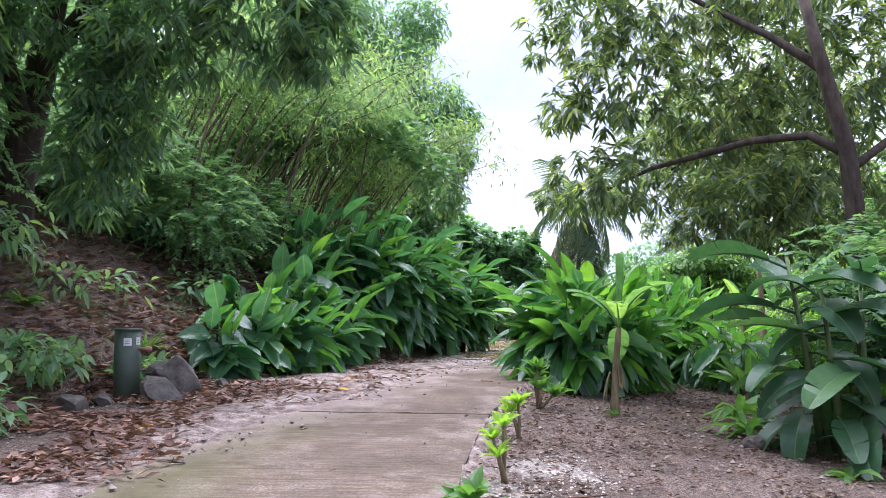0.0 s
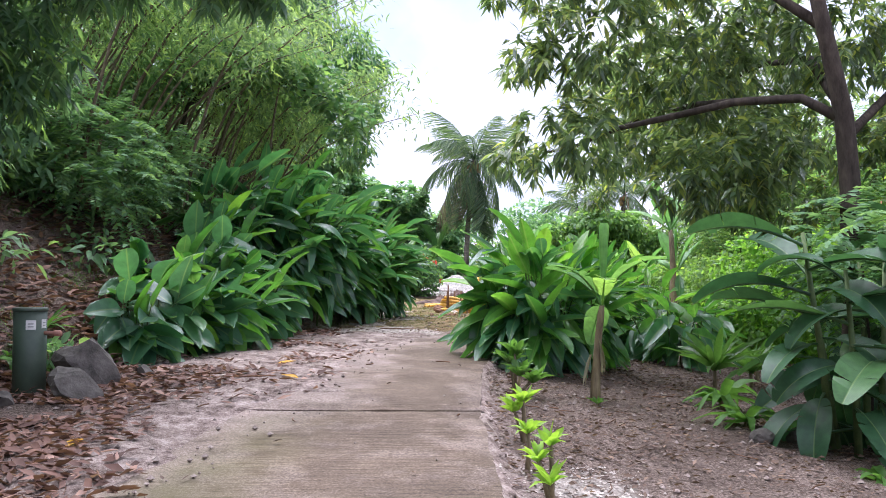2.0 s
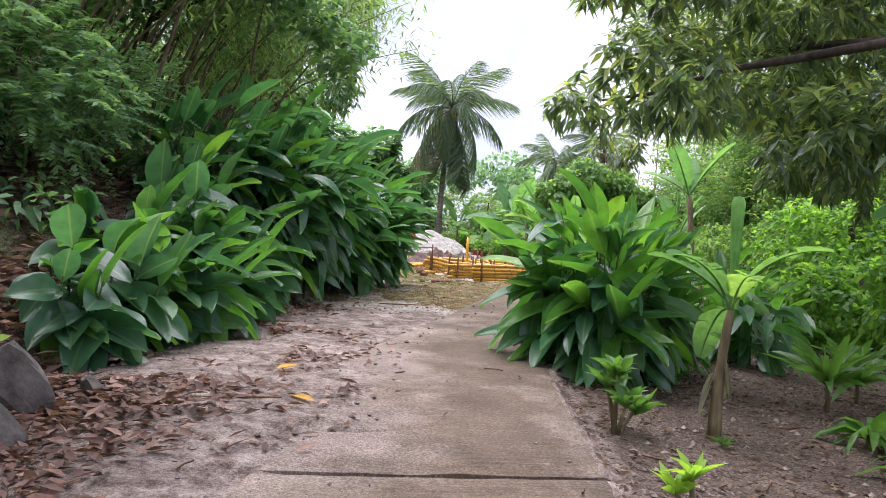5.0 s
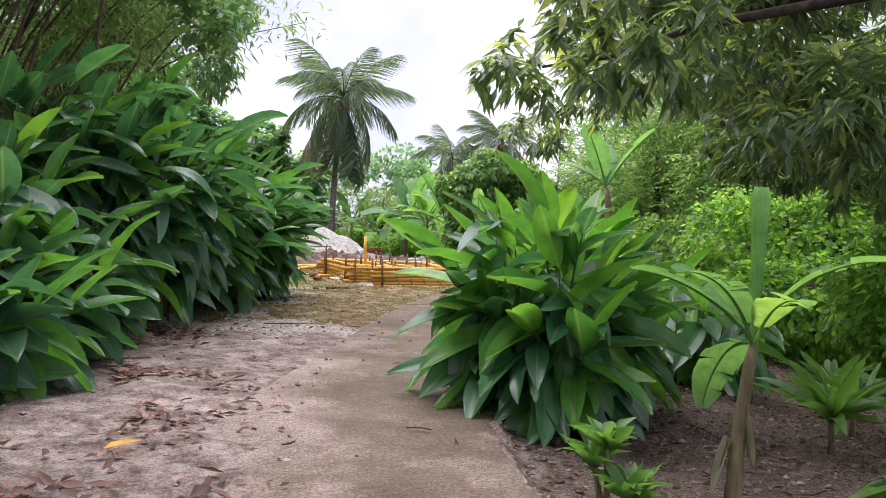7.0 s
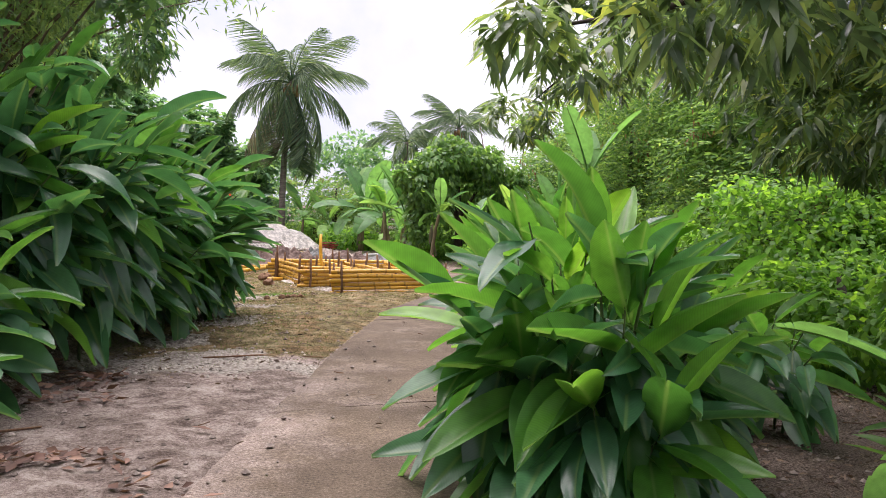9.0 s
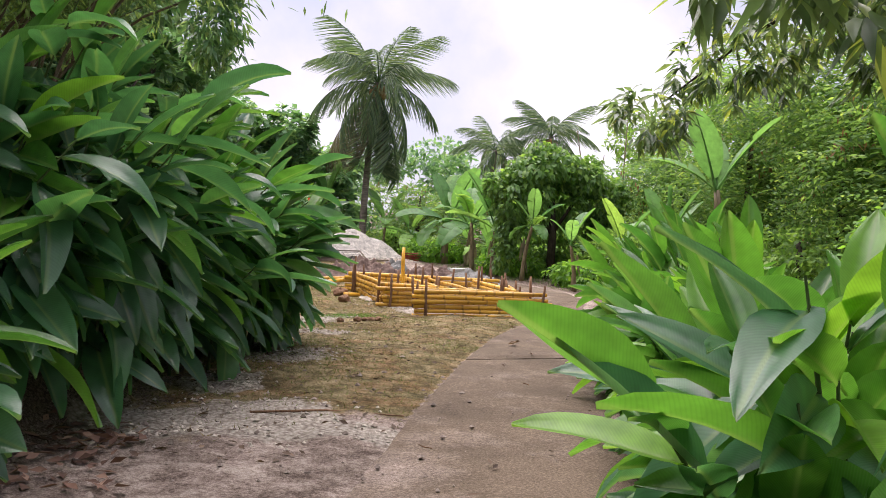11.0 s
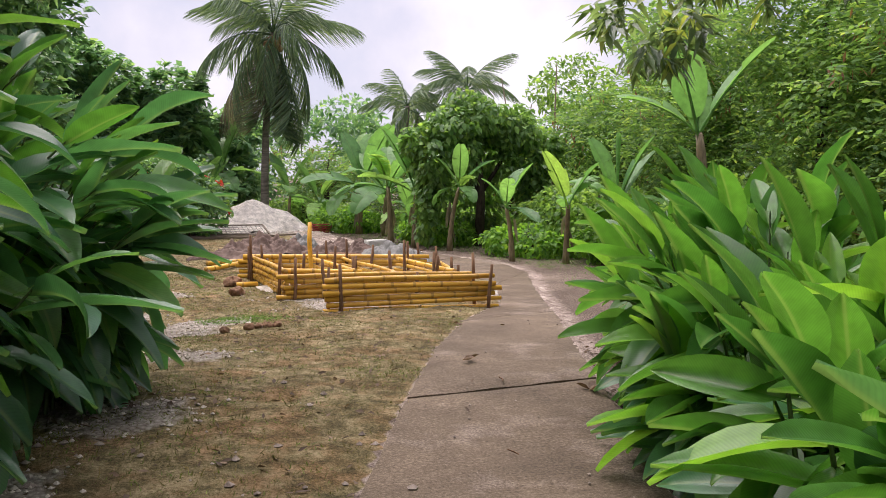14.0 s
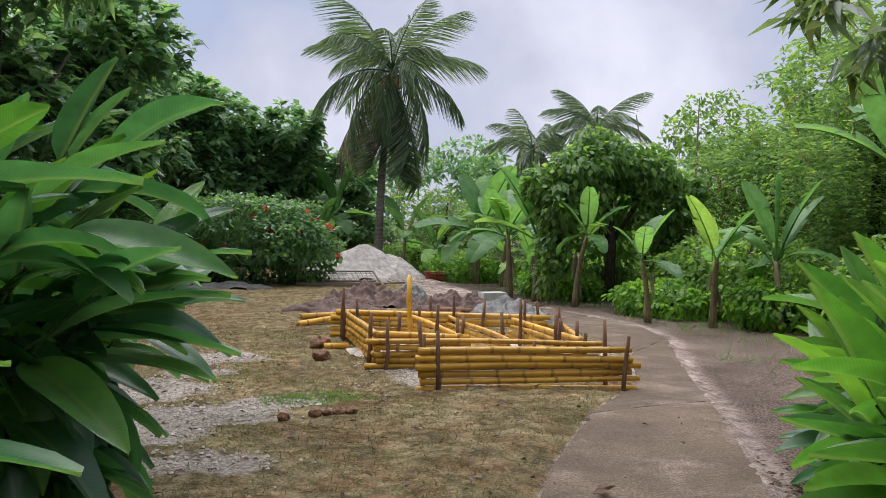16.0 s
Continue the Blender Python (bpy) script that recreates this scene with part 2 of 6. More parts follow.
# concrete: transverse broom lines, sand film, moss, stains
M_CONCRETE, cn, cl, cb = base_material("broomed_concrete", 0.9, 0.2)
c_uv = cn.new("ShaderNodeUVMap")
c_uv.uv_map = "along"
c_obj = cn.new("ShaderNodeTexCoord").outputs["Object"]
c_fine = noise_tex(cn, cl, 62, 8.0, 0.8, c_obj)
c_mid = noise_tex(cn, cl, 1.9, 6.0, 0.62, c_obj)
c_big = noise_tex(cn, cl, 0.55, 4.0, 0.55, c_obj)
c_col = ramp(cn, [(0.36, (0.058, 0.043, 0.031)), (0.52, (0.134, 0.100, 0.072)), (0.68, (0.235, 0.186, 0.140))])
cl.new(c_fine.outputs[0], c_col.inputs[0])
c_sandmask = ramp(cn, [(0.48, (0, 0, 0)), (0.74, (0.85, 0.85, 0.85))])
c_side = cn.new("ShaderNodeAttribute")
c_side.attribute_name = "sandy"
c_edge = cn.new("ShaderNodeMath")
c_edge.operation = "ADD"
cl.new(c_side.outputs["Fac"], c_edge.inputs[0])
cl.new(c_mid.outputs[0], c_edge.inputs[1])
cl.new(c_edge.outputs[0], c_sandmask.inputs[0])
c_sand = ramp(cn, [(0.38, (0.11, 0.082, 0.069)), (0.5, (0.255, 0.200, 0.173)), (0.62, (0.45, 0.38, 0.335))])
cl.new(c_fine.outputs[0], c_sand.inputs[0])
c1 = mixer(cn, cl, c_sandmask.outputs[0], c_col.outputs[0], c_sand.outputs[0])
c_att = cn.new("ShaderNodeAttribute")
c_att.attribute_name = "moss"
c_mossn = ramp(cn, [(0.42, (0, 0, 0)), (0.62, (1, 1, 1))])
cl.new(c_big.outputs[0], c_mossn.inputs[0])
c_mossf = mixer(cn, cl, 1.0, c_mossn.outputs[0], c_att.outputs["Color"], "MULTIPLY")
c2 = mixer(cn, cl, c_mossf, c1, (0.105, 0.095, 0.045))
c_long = cn.new("ShaderNodeMapping")
c_long.inputs["Scale"].default_value = (2.6, 34.0, 1.0)
cl.new(c_uv.outputs[0], c_long.inputs[0])
c_rake = noise_tex(cn, cl, 1.0, 3.0, 0.6, c_long.outputs[0])
c_line = ramp(cn, [(0.40, (0.68, 0.67, 0.66)), (0.54, (1.08, 1.08, 1.08))])
cl.new(c_rake.outputs[0], c_line.inputs[0])
c_worn = cn.new("ShaderNodeAttribute")
c_worn.attribute_name = "broom"
c_bare = ramp(cn, [(0.0, (0.75, 0.75, 0.75)), (0.85, (0.0, 0.0, 0.0))])
cl.new(c_sandmask.outputs[0], c_bare.inputs[0])
c_raked = mixer(cn, cl, 1.0, c_bare.outputs[0], c_worn.outputs["Color"], "MULTIPLY")
c3 = mixer(cn, cl, c_raked, c2, mixer(cn, cl, 1.0, c2, c_line.outputs[0], "MULTIPLY"))
c_stain = ramp(cn, [(0.34, (0.66, 0.65, 0.64)), (0.64, (1.16, 1.15, 1.14))])
cl.new(noise_tex(cn, cl, 1.3, 6.0, 0.7, c_obj).outputs[0], c_stain.inputs[0])
cl.new(mixer(cn, cl, 1.0, c3, c_stain.outputs[0], "MULTIPLY"), cb.inputs["Base Color"])
c_h = mixer(cn, cl, 0.5, c_rake.outputs[0], c_fine.outputs[0])
bump(cn, cl, cb, c_h, 0.55, 0.012)

# ground: sand, leaf litter, thin lawn and pale gravel, by where each lies
M_GROUND, gn, gl, gb = base_material("ground", 0.95, 0.12)
g_obj = gn.new("ShaderNodeTexCoord").outputs["Object"]


def zone(name):
    a = gn.new("ShaderNodeAttribute")
    a.attribute_name = name
    return a.outputs["Fac"]


g_fine = noise_tex(gn, gl, 52, 8.0, 0.8, g_obj)
g_mid = noise_tex(gn, gl, 7, 6.0, 0.65, g_obj)
g_big = noise_tex(gn, gl, 1.1, 4.0, 0.6, g_obj)
g_vor = gn.new("ShaderNodeTexVoronoi")
g_vor.inputs["Scale"].default_value = 34
gl.new(g_obj, g_vor.inputs["Vector"])
g_grain = mixer(gn, gl, 0.45, g_fine.outputs[0], g_mid.outputs[0])
s_sand = ramp(gn, [(0.41, (0.115, 0.083, 0.070)), (0.5, (0.30, 0.235, 0.205)), (0.59, (0.53, 0.45, 0.40))])
gl.new(g_grain, s_sand.inputs[0])
s_litter = ramp(gn, [(0.40, (0.045, 0.032, 0.025)), (0.5, (0.15, 0.112, 0.09)), (0.62, (0.34, 0.275, 0.235))])
gl.new(g_fine.outputs[0], s_litter.inputs[0])
s_lawn = ramp(gn, [(0.41, (0.072, 0.062, 0.030)), (0.5, (0.200, 0.163, 0.082)), (0.59, (0.39, 0.315, 0.19))])
gl.new(g_grain, s_lawn.inputs[0])
s_grav = ramp(gn, [(0.1, (0.522, 0.477, 0.423)), (0.5, (0.351, 0.310, 0.270)), (0.9, (0.198, 0.162, 0.135))])
gl.new(g_vor.outputs["Distance"], s_grav.inputs[0])


def ragged(att, lo, hi):
    """The edge of a zone, broken up by the mid noise."""
    mth = gn.new("ShaderNodeMath")
    mth.operation = "ADD"
    gl.new(att, mth.inputs[0])
    gl.new(g_mid.outputs[0], mth.inputs[1])
    r = ramp(gn, [(lo, (0, 0, 0)), (hi, (1, 1, 1))])
    half = gn.new("ShaderNodeMath")
    half.operation = "MULTIPLY"
    half.inputs[1].default_value = 0.5
    gl.new(mth.outputs[0], half.inputs[0])
    gl.new(half.outputs[0], r.inputs[0])
    return r.outputs[0]


g1 = mixer(gn, gl, ragged(zone("litter"), 0.42, 0.58), s_sand.outputs[0], s_litter.outputs[0])
g_earth = ramp(gn, [(0.46, (0, 0, 0)), (0.62, (0.75, 0.75, 0.75))])
gl.new(noise_tex(gn, gl, 2.6, 5.0, 0.65, g_obj).outputs[0], g_earth.inputs[0])
g_lawn = mixer(gn, gl, g_earth.outputs[0], s_lawn.outputs[0], mixer(gn, gl, 1.0, s_lawn.outputs[0], (0.92, 0.68, 0.62), "MULTIPLY"))
g2 = mixer(gn, gl, ragged(zone("lawn"), 0.44, 0.56), g1, g_lawn)
g3 = mixer(gn, gl, ragged(zone("gravel"), 0.46, 0.56), g2, s_grav.outputs[0])
g_tone = ramp(gn, [(0.32, (0.66, 0.65, 0.63)), (0.68, (1.2, 1.2, 1.2))])
gl.new(g_big.outputs[0], g_tone.inputs[0])
g4 = mixer(gn, gl, 1.0, g3, g_tone.outputs[0], "MULTIPLY")
gl.new(g4, gb.inputs["Base Color"])
g_h = mixer(gn, gl, 0.5, g_mid.outputs[0], g_fine.outputs[0])
bump(gn, gl, gb, g_h, 1.0, 0.05)


# ---- small tools ----
def thing(name, x, y, z, label, category, group="", kind=""):
    e = new(name)
    e.location = (x, y, z)
    e.empty_display_size = 0.2
    return tagged(e, label, category, group, kind)


def mesh_of(name, verts, faces, mat, smooth=True, mats=None, index=None):
    me = bpy.data.meshes.new(name)
    if isinstance(verts, np.ndarray):
        verts = verts.reshape(-1, 3)
        nv, nf, k = len(verts), len(faces), faces.shape[1]
        me.vertices.add(nv)
        me.vertices.foreach_set("co", verts.astype(np.float32).ravel())
        me.loops.add(nf * k)
        me.loops.foreach_set("vertex_index", faces.astype(np.int32).ravel())
        me.polygons.add(nf)
        me.polygons.foreach_set("loop_start", np.arange(0, nf * k, k, dtype=np.int32))
        me.update(calc_edges=True)
        me.validate()
    else:
        me.from_pydata(verts, [], faces)
        me.update()
    for q in (mats or [mat]):
        me.materials.append(q)
    if index is not None:
        me.polygons.foreach_set("material_index", np.asarray(index, dtype=np.int32))
    me.polygons.foreach_set("use_smooth", np.full(len(me.polygons), smooth))
    return me


def part(name, mesh, parent, label="", m=None):
    """One mesh as a part under its thing; m is its pose in the parent's axes."""
    o = new(name, mesh)
    o.parent = parent
    if m is not None:
        o.matrix_basis = m
    return tagged(o, label)


def tube_mesh(name, pts, radii, mat, sides=8, cap=True, wobble=0.0, seed=0):
    """A bent, tapering round bar through pts."""
    pts = [Vector(p) for p in pts]
    rng = np.random.default_rng(seed)
    verts, faces = [], []
    ref = Vector((0.31, 0.77, 0.55))
    for i, p in enumerate(pts):
        t = (pts[min(i + 1, len(pts) - 1)] - pts[max(i - 1, 0)]).normalized()
        u = t.cross(ref).normalized()
        v = t.cross(u)
        for k in range(sides):
            a = 2 * math.pi * k / sides
            r = radii[i] * (1 + wobble * float(rng.uniform(-1, 1)))
            verts.append(p + u * (math.cos(a) * r) + v * (math.sin(a) * r))
    for i in range(len(pts) - 1):
        for k in range(sides):
            a, b = i * sides + k, i * sides + (k + 1) % sides
            faces.append((a, b, b + sides, a + sides))
    if cap:
        faces.append(tuple(range(sides))[::-1])
        faces.append(tuple((len(pts) - 1) * sides + k for k in range(sides)))
    return mesh_of(name, verts, faces, mat)


def bent(p0, p1, sag, n=6, side=(0, 0, 0)):
    p0, p1 = Vector(p0), Vector(p1)
    out = []
    for i in range(n + 1):
        s = i / n
        q = p0.lerp(p1, s)
        q.z += sag * 4 * s * (1 - s)
        q += Vector(side) * (4 * s * (1 - s))
        out.append(q)
    return out


LEAF_SHAPES = {
    "lance": ([0, 0.25, 0.6, 1], [0.1, 0.85, 0.8, 0.0]),
    "oval": ([0, 0.4, 1], [0.15, 1.0, 0.0]),
    "blade": ([0, 1], [1.0, 0.0]),
    "strap": ([0, 0.3, 0.6, 0.85, 1], [0.7, 1.0, 0.9, 0.55, 0.0]),
}


def unit(a):
    return a / np.maximum(np.linalg.norm(a, axis=1, keepdims=True), 1e-6)


def leaf_cloud(name, pos, way, length, width, mat, shape="lance", droop=0.2, fold=0.25, seed=1):
    """Many leaves in one mesh: each starts at pos and runs along way, drooping towards its tip."""
    rng = np.random.default_rng(seed)
    n = len(pos)
    length = np.broadcast_to(np.asarray(length, float), n)
    width = np.broadcast_to(np.asarray(width, float), n)
    way = unit(way)
    helper = unit(np.stack([rng.normal(0, 0.45, n), rng.normal(0, 0.45, n), np.ones(n)], 1))
    side = np.cross(way, helper)
    bad = np.linalg.norm(side, axis=1) < 0.1
    side[bad] = np.cross(way[bad], np.array([1.0, 0, 0]))
    side = unit(side)
    nrm = np.cross(side, way)
    ss, ww = LEAF_SHAPES[shape]
    k = len(ss)
    v = np.zeros((n, k * 2 + 0, 3)) if fold == 0 else np.zeros((n, k * 3, 3))
    cols = (-1, 1) if fold == 0 else (-1, 0, 1)
    c = len(cols)
    for i, (s, w) in enumerate(zip(ss, ww)):
        mid = pos + way * (length * s)[:, None]
        mid = mid + np.array([0, 0, -1.0]) * (length * droop * s * s)[:, None]
        for j, q in enumerate(cols):
            lift = fold * abs(q) * w
            v[:, i * c + j] = mid + side * (width * 0.5 * w * q)[:, None] + nrm * (width * 0.5 * lift)[:, None]
    tri = []
    for i in range(k - 1):
        for j in range(c - 1):
            a, b, d, e = i * c + j, i * c + j + 1, (i + 1) * c + j + 1, (i + 1) * c + j
            if i == k - 2 and ww[-1] == 0:
                tri.append((a, b, (i + 1) * c + (c // 2)))
            else:
                tri += [(a, b, d), (a, d, e)]
    tri = np.array(tri)
    faces = (tri[None] + (np.arange(n) * k * c)[:, None, None]).reshape(-1, 3)
    return mesh_of(name, v, faces, mat, smooth=fold != 0)


def value_noise(x, y, seed=0):
    xi, yi = np.floor(x).astype(np.int64), np.floor(y).astype(np.int64)
    xf, yf = x - xi, y - yi
    u, v = xf * xf * (3 - 2 * xf), yf * yf * (3 - 2 * yf)

    def h(a, b):
        q = (a * 374761393 + b * 668265263 + seed * 982451653) & 0xFFFFFFFF
        q = ((q ^ (q >> 13)) * 1274126177) & 0xFFFFFFFF
        return ((q ^ (q >> 16)) & 0xFFFF) / 65535.0
    return (h(xi, yi) * (1 - u) + h(xi + 1, yi) * u) * (1 - v) + (h(xi, yi + 1) * (1 - u) + h(xi + 1, yi + 1) * u) * v


def fbm(x, y, seed=0, octaves=4):
    s, a, t = 0.0, 0.5, 0.0
    for o in range(octaves):
        s = s + a * value_noise(x * 2 ** o, y * 2 ** o, seed + o)
        t += a
        a *= 0.5
    return s / t


# ---- the lie of the land ----
LEFT = [(-2.6, -8), (-2.45, -3), (-2.3, 2), (-2.12, 5.6), (-1.38, 7.9), (-0.75, 10.2), (-0.3, 11.6), (0.52, 13.4), (1.4, 15.3),
        (2.42, 17.3), (3.33, 19.06), (4.3, 20.7), (5.5, 22.3), (6.4, 24.3), (6.6, 26.5), (6.3, 29.0), (5.7, 32.5)]
RIGHT = [(-0.55, -8), (-0.35, -3), (-0.1, 2), (0.08, 5.5), (0.39, 7.75), (0.85, 10.0), (1.32, 11.4), (2.15, 13.4), (3.0, 15.4),
         (3.85, 17.35), (4.75, 19.3), (5.6, 21.1), (6.5, 23.2), (7.6, 25.6), (7.95, 27.3), (7.6, 29.4), (7.0, 33.0)]
BANK = [(-3.2, -12), (-3.3, 3), (-3.5, 7), (-3.4, 8.5), (-2.85, 9.6), (-2.3, 10.9), (-1.95, 11.8), (-1.45, 13.2), (-0.9, 14.5),
        (-0.4, 15.5), (0.1, 18), (-0.3, 20), (-3, 23), (-8, 27), (-12, 60)]
ROAD_Z = [(-12, -0.6), (-3, -0.08), (-0.4, 0.17), (2.6, 0.48), (4.8, 0.63), (6.2, 0.70), (7.75, 0.79), (9.7, 0.875), (12.5, 0.915),
          (15, 0.935), (17.5, 0.98), (20, 0.92), (22, 0.84), (25, 0.83), (33, 0.86), (60, 1.3), (400, 4.0)]


def at_y(pairs, y):
    return np.interp(y, [p[1] for p in pairs], [p[0] for p in pairs])


def road_z(y):
    return np.interp(y, [p[0] for p in ROAD_Z], [p[1] for p in ROAD_Z])


def smooth(a, b, x):
    t = np.clip((x - a) / (b - a), 0, 1)
    return t * t * (3 - 2 * t)


def ground_z(x, y, fine=True):
    x, y = np.asarray(x, float), np.asarray(y, float)
    zr, xl, xr, xb = road_z(y), at_y(LEFT, y), at_y(RIGHT, y), at_y(BANK, y)
    n1, n2 = fbm(x * 0.9, y * 0.9, 3), fbm(x * 4.0, y * 4.0, 9)
    beyond = smooth(31.5, 33, y)
    n3 = fbm(x * 2.2, y * 2.2, 31, 5)
    near = 1 - smooth(7.7, 8.3, y)
    far = smooth(9.6, 11.0, y)
    cover = (0.9 * (n1 - 0.5) + 1.0 * (n3 - 0.5)) * (1 - 0.6 * near - 0.7 * far) - 0.38 * near - 0.42 * far
    on = smooth(xl - 0.1 + cover, xl + 0.9 + cover, x) * (1 - smooth(xr - 0.05, xr + 0.02, x)) * (1 - beyond)
    dxr = np.clip(x - xr, 0, 40)
    low = (0.10 + 0.10 * dxr - 0.012 * np.clip(dxr - 3, 0, 20) ** 1.5) * (1 - smooth(16, 20, y)) + 0.04 * smooth(16, 20, y)
    low = np.clip(low, 0.03, 0.6) * smooth(0, 0.12, x - xr)
    sand = 0.014 + 0.075 * (n2 - 0.42) + 0.05 * (n1 - 0.5)
    up = np.clip(xb - x, 0, 60)
    bank = np.where(up < 5, 0.62 * up, 3.1 + 0.3 * (up - 5)) * smooth(0, 0.5, up) * (1 - 0.75 * smooth(21, 27, y))
    bank = np.minimum(bank, 9) + 0.35 * (n1 - 0.5) * smooth(0, 1.5, up)
    side = np.where(x > xr, zr - low + 0.05 * (n2 - 0.5), zr + np.maximum(sand, -0.012) + bank)
    return side * (1 - on) + (zr - 0.05) * on


def gz(x, y):
    return float(ground_z(np.array([x]), np.array([y]))[0])


def axis_steps(spans):
    out = []
    for a, b, step in spans:
        out += list(np.arange(a, b - 1e-6, step))
    return np.array(out + [spans[-1][1]])


gx = axis_steps([(-400, -60, 34), (-60, -14, 4), (-14, -5, 0.5), (-5, 7, 0.085), (7, 12, 0.25), (12, 40, 2), (40, 400, 36)])
gy = axis_steps([(-300, -30, 30), (-30, -5, 2.5), (-5, 3, 0.25), (3, 24, 0.085), (24, 34, 0.17), (34, 48, 0.6), (48, 100, 5), (100, 500, 40)])
GX, GY = np.meshgrid(gx, gy)
GZ = ground_z(GX, GY)
nx, ny = len(gx), len(gy)
gi = np.arange(nx * ny).reshape(ny, nx)
gq = np.stack([gi[:-1, :-1], gi[:-1, 1:], gi[1:, 1:], gi[1:, :-1]], -1).reshape(-1, 4)
g_mesh = mesh_of("ground", np.stack([GX, GY, GZ], -1), gq, M_GROUND)
ground = tagged(new("ground", g_mesh), "pale sandy ground with leaf litter and thin dry lawn", "ground", kind="structure")
xl_, xr_, xb_ = at_y(LEFT, GY), at_y(RIGHT, GY), at_y(BANK, GY)
z_bank = smooth(-0.5, 0.5, xb_ - GX)
z_litter = np.maximum(z_bank * (1 - 0.8 * smooth(24, 30, GY)), 0.72 * smooth(0.0, 0.35, GX - xr_))
z_litter = np.maximum(z_litter, (0.78 - 0.36 * smooth(8, 11, GY)) * smooth(-1.35 + 0.5 * smooth(8, 10, GY), -0.5 + 0.4 * smooth(8, 10, GY), xb_ - GX) * (GY < 15))
z_litter = np.maximum(z_litter, 0.75 * smooth(8.2, 9.5, GX) * smooth(22, 25, GY))
z_lawn = smooth(14.2, 15.6, GY + 1.2 * (fbm(GX, GY, 20) - 0.5)) * (1 - smooth(-0.05, 0.0, GX - xl_) * (1 - smooth(0, 0.1, GX - xr_))) * (1 - z_bank) * (GX < xl_ + 0.1)
z_lawn = np.maximum(z_lawn, smooth(24, 27, GY) * (GX < xl_ + 0.1)) * (1 - smooth(40, 43, GY))
z_litter = np.maximum(z_litter, 0.9 * smooth(40, 43, GY))
PATCHES = [(0.3, 15.0, 0.7), (-0.35, 15.1, 0.6), (0.95, 14.75, 0.35), (0.9, 22.5, 0.6), (1.0, 20.2, 0.5), (1.2, 23.4, 0.45), (0.6, 18.4, 0.6), (1.15, 19.4, 0.65), (1.2, 21.0, 0.7), (1.75, 21.6, 0.45), (1.45, 24.3, 0.55), (0.8, 17.4, 0.5), (0.2, 16.3, 0.45), (0.8, 6.1, 0.55), (0.35, 5.4, 0.4),
           (5.2, 37.8, 2.2), (4.6, 31.5, 1.6), (3.6, 22.9, 0.8), (4.6, 24.3, 1.6), (5.9, 23.4, 0.5)]
z_grav = np.zeros_like(GX)
for px, py, pr in PATCHES:
    z_grav = np.maximum(z_grav, 0.72 * (1 - smooth(0.5 * pr, 1.25 * pr, np.hypot(GX - px, GY - py) + 1.5 * pr * (fbm(GX * 1.8, GY * 1.8, 61) - 0.5))))
for nm, arr in (("litter", z_litter), ("lawn", z_lawn), ("gravel", z_grav)):
    at = g_mesh.attributes.new(nm, "FLOAT", "POINT")
    at.data.foreach_set("value", arr.astype(np.float32).ravel())


# ---- the concrete track: one slab after another ----
def road_point(s, u):
    """s: knots along the track; u: 0 at its left edge, 1 at its right."""
    k = np.arange(len(LEFT))
    lx, ly = np.interp(s, k, [p[0] for p in LEFT]), np.interp(s, k, [p[1] for p in LEFT])
    rx, ry = np.interp(s, k, [p[0] for p in RIGHT]), np.interp(s, k, [p[1] for p in RIGHT])
    return lx + (rx - lx) * u, ly + (ry - ly) * u


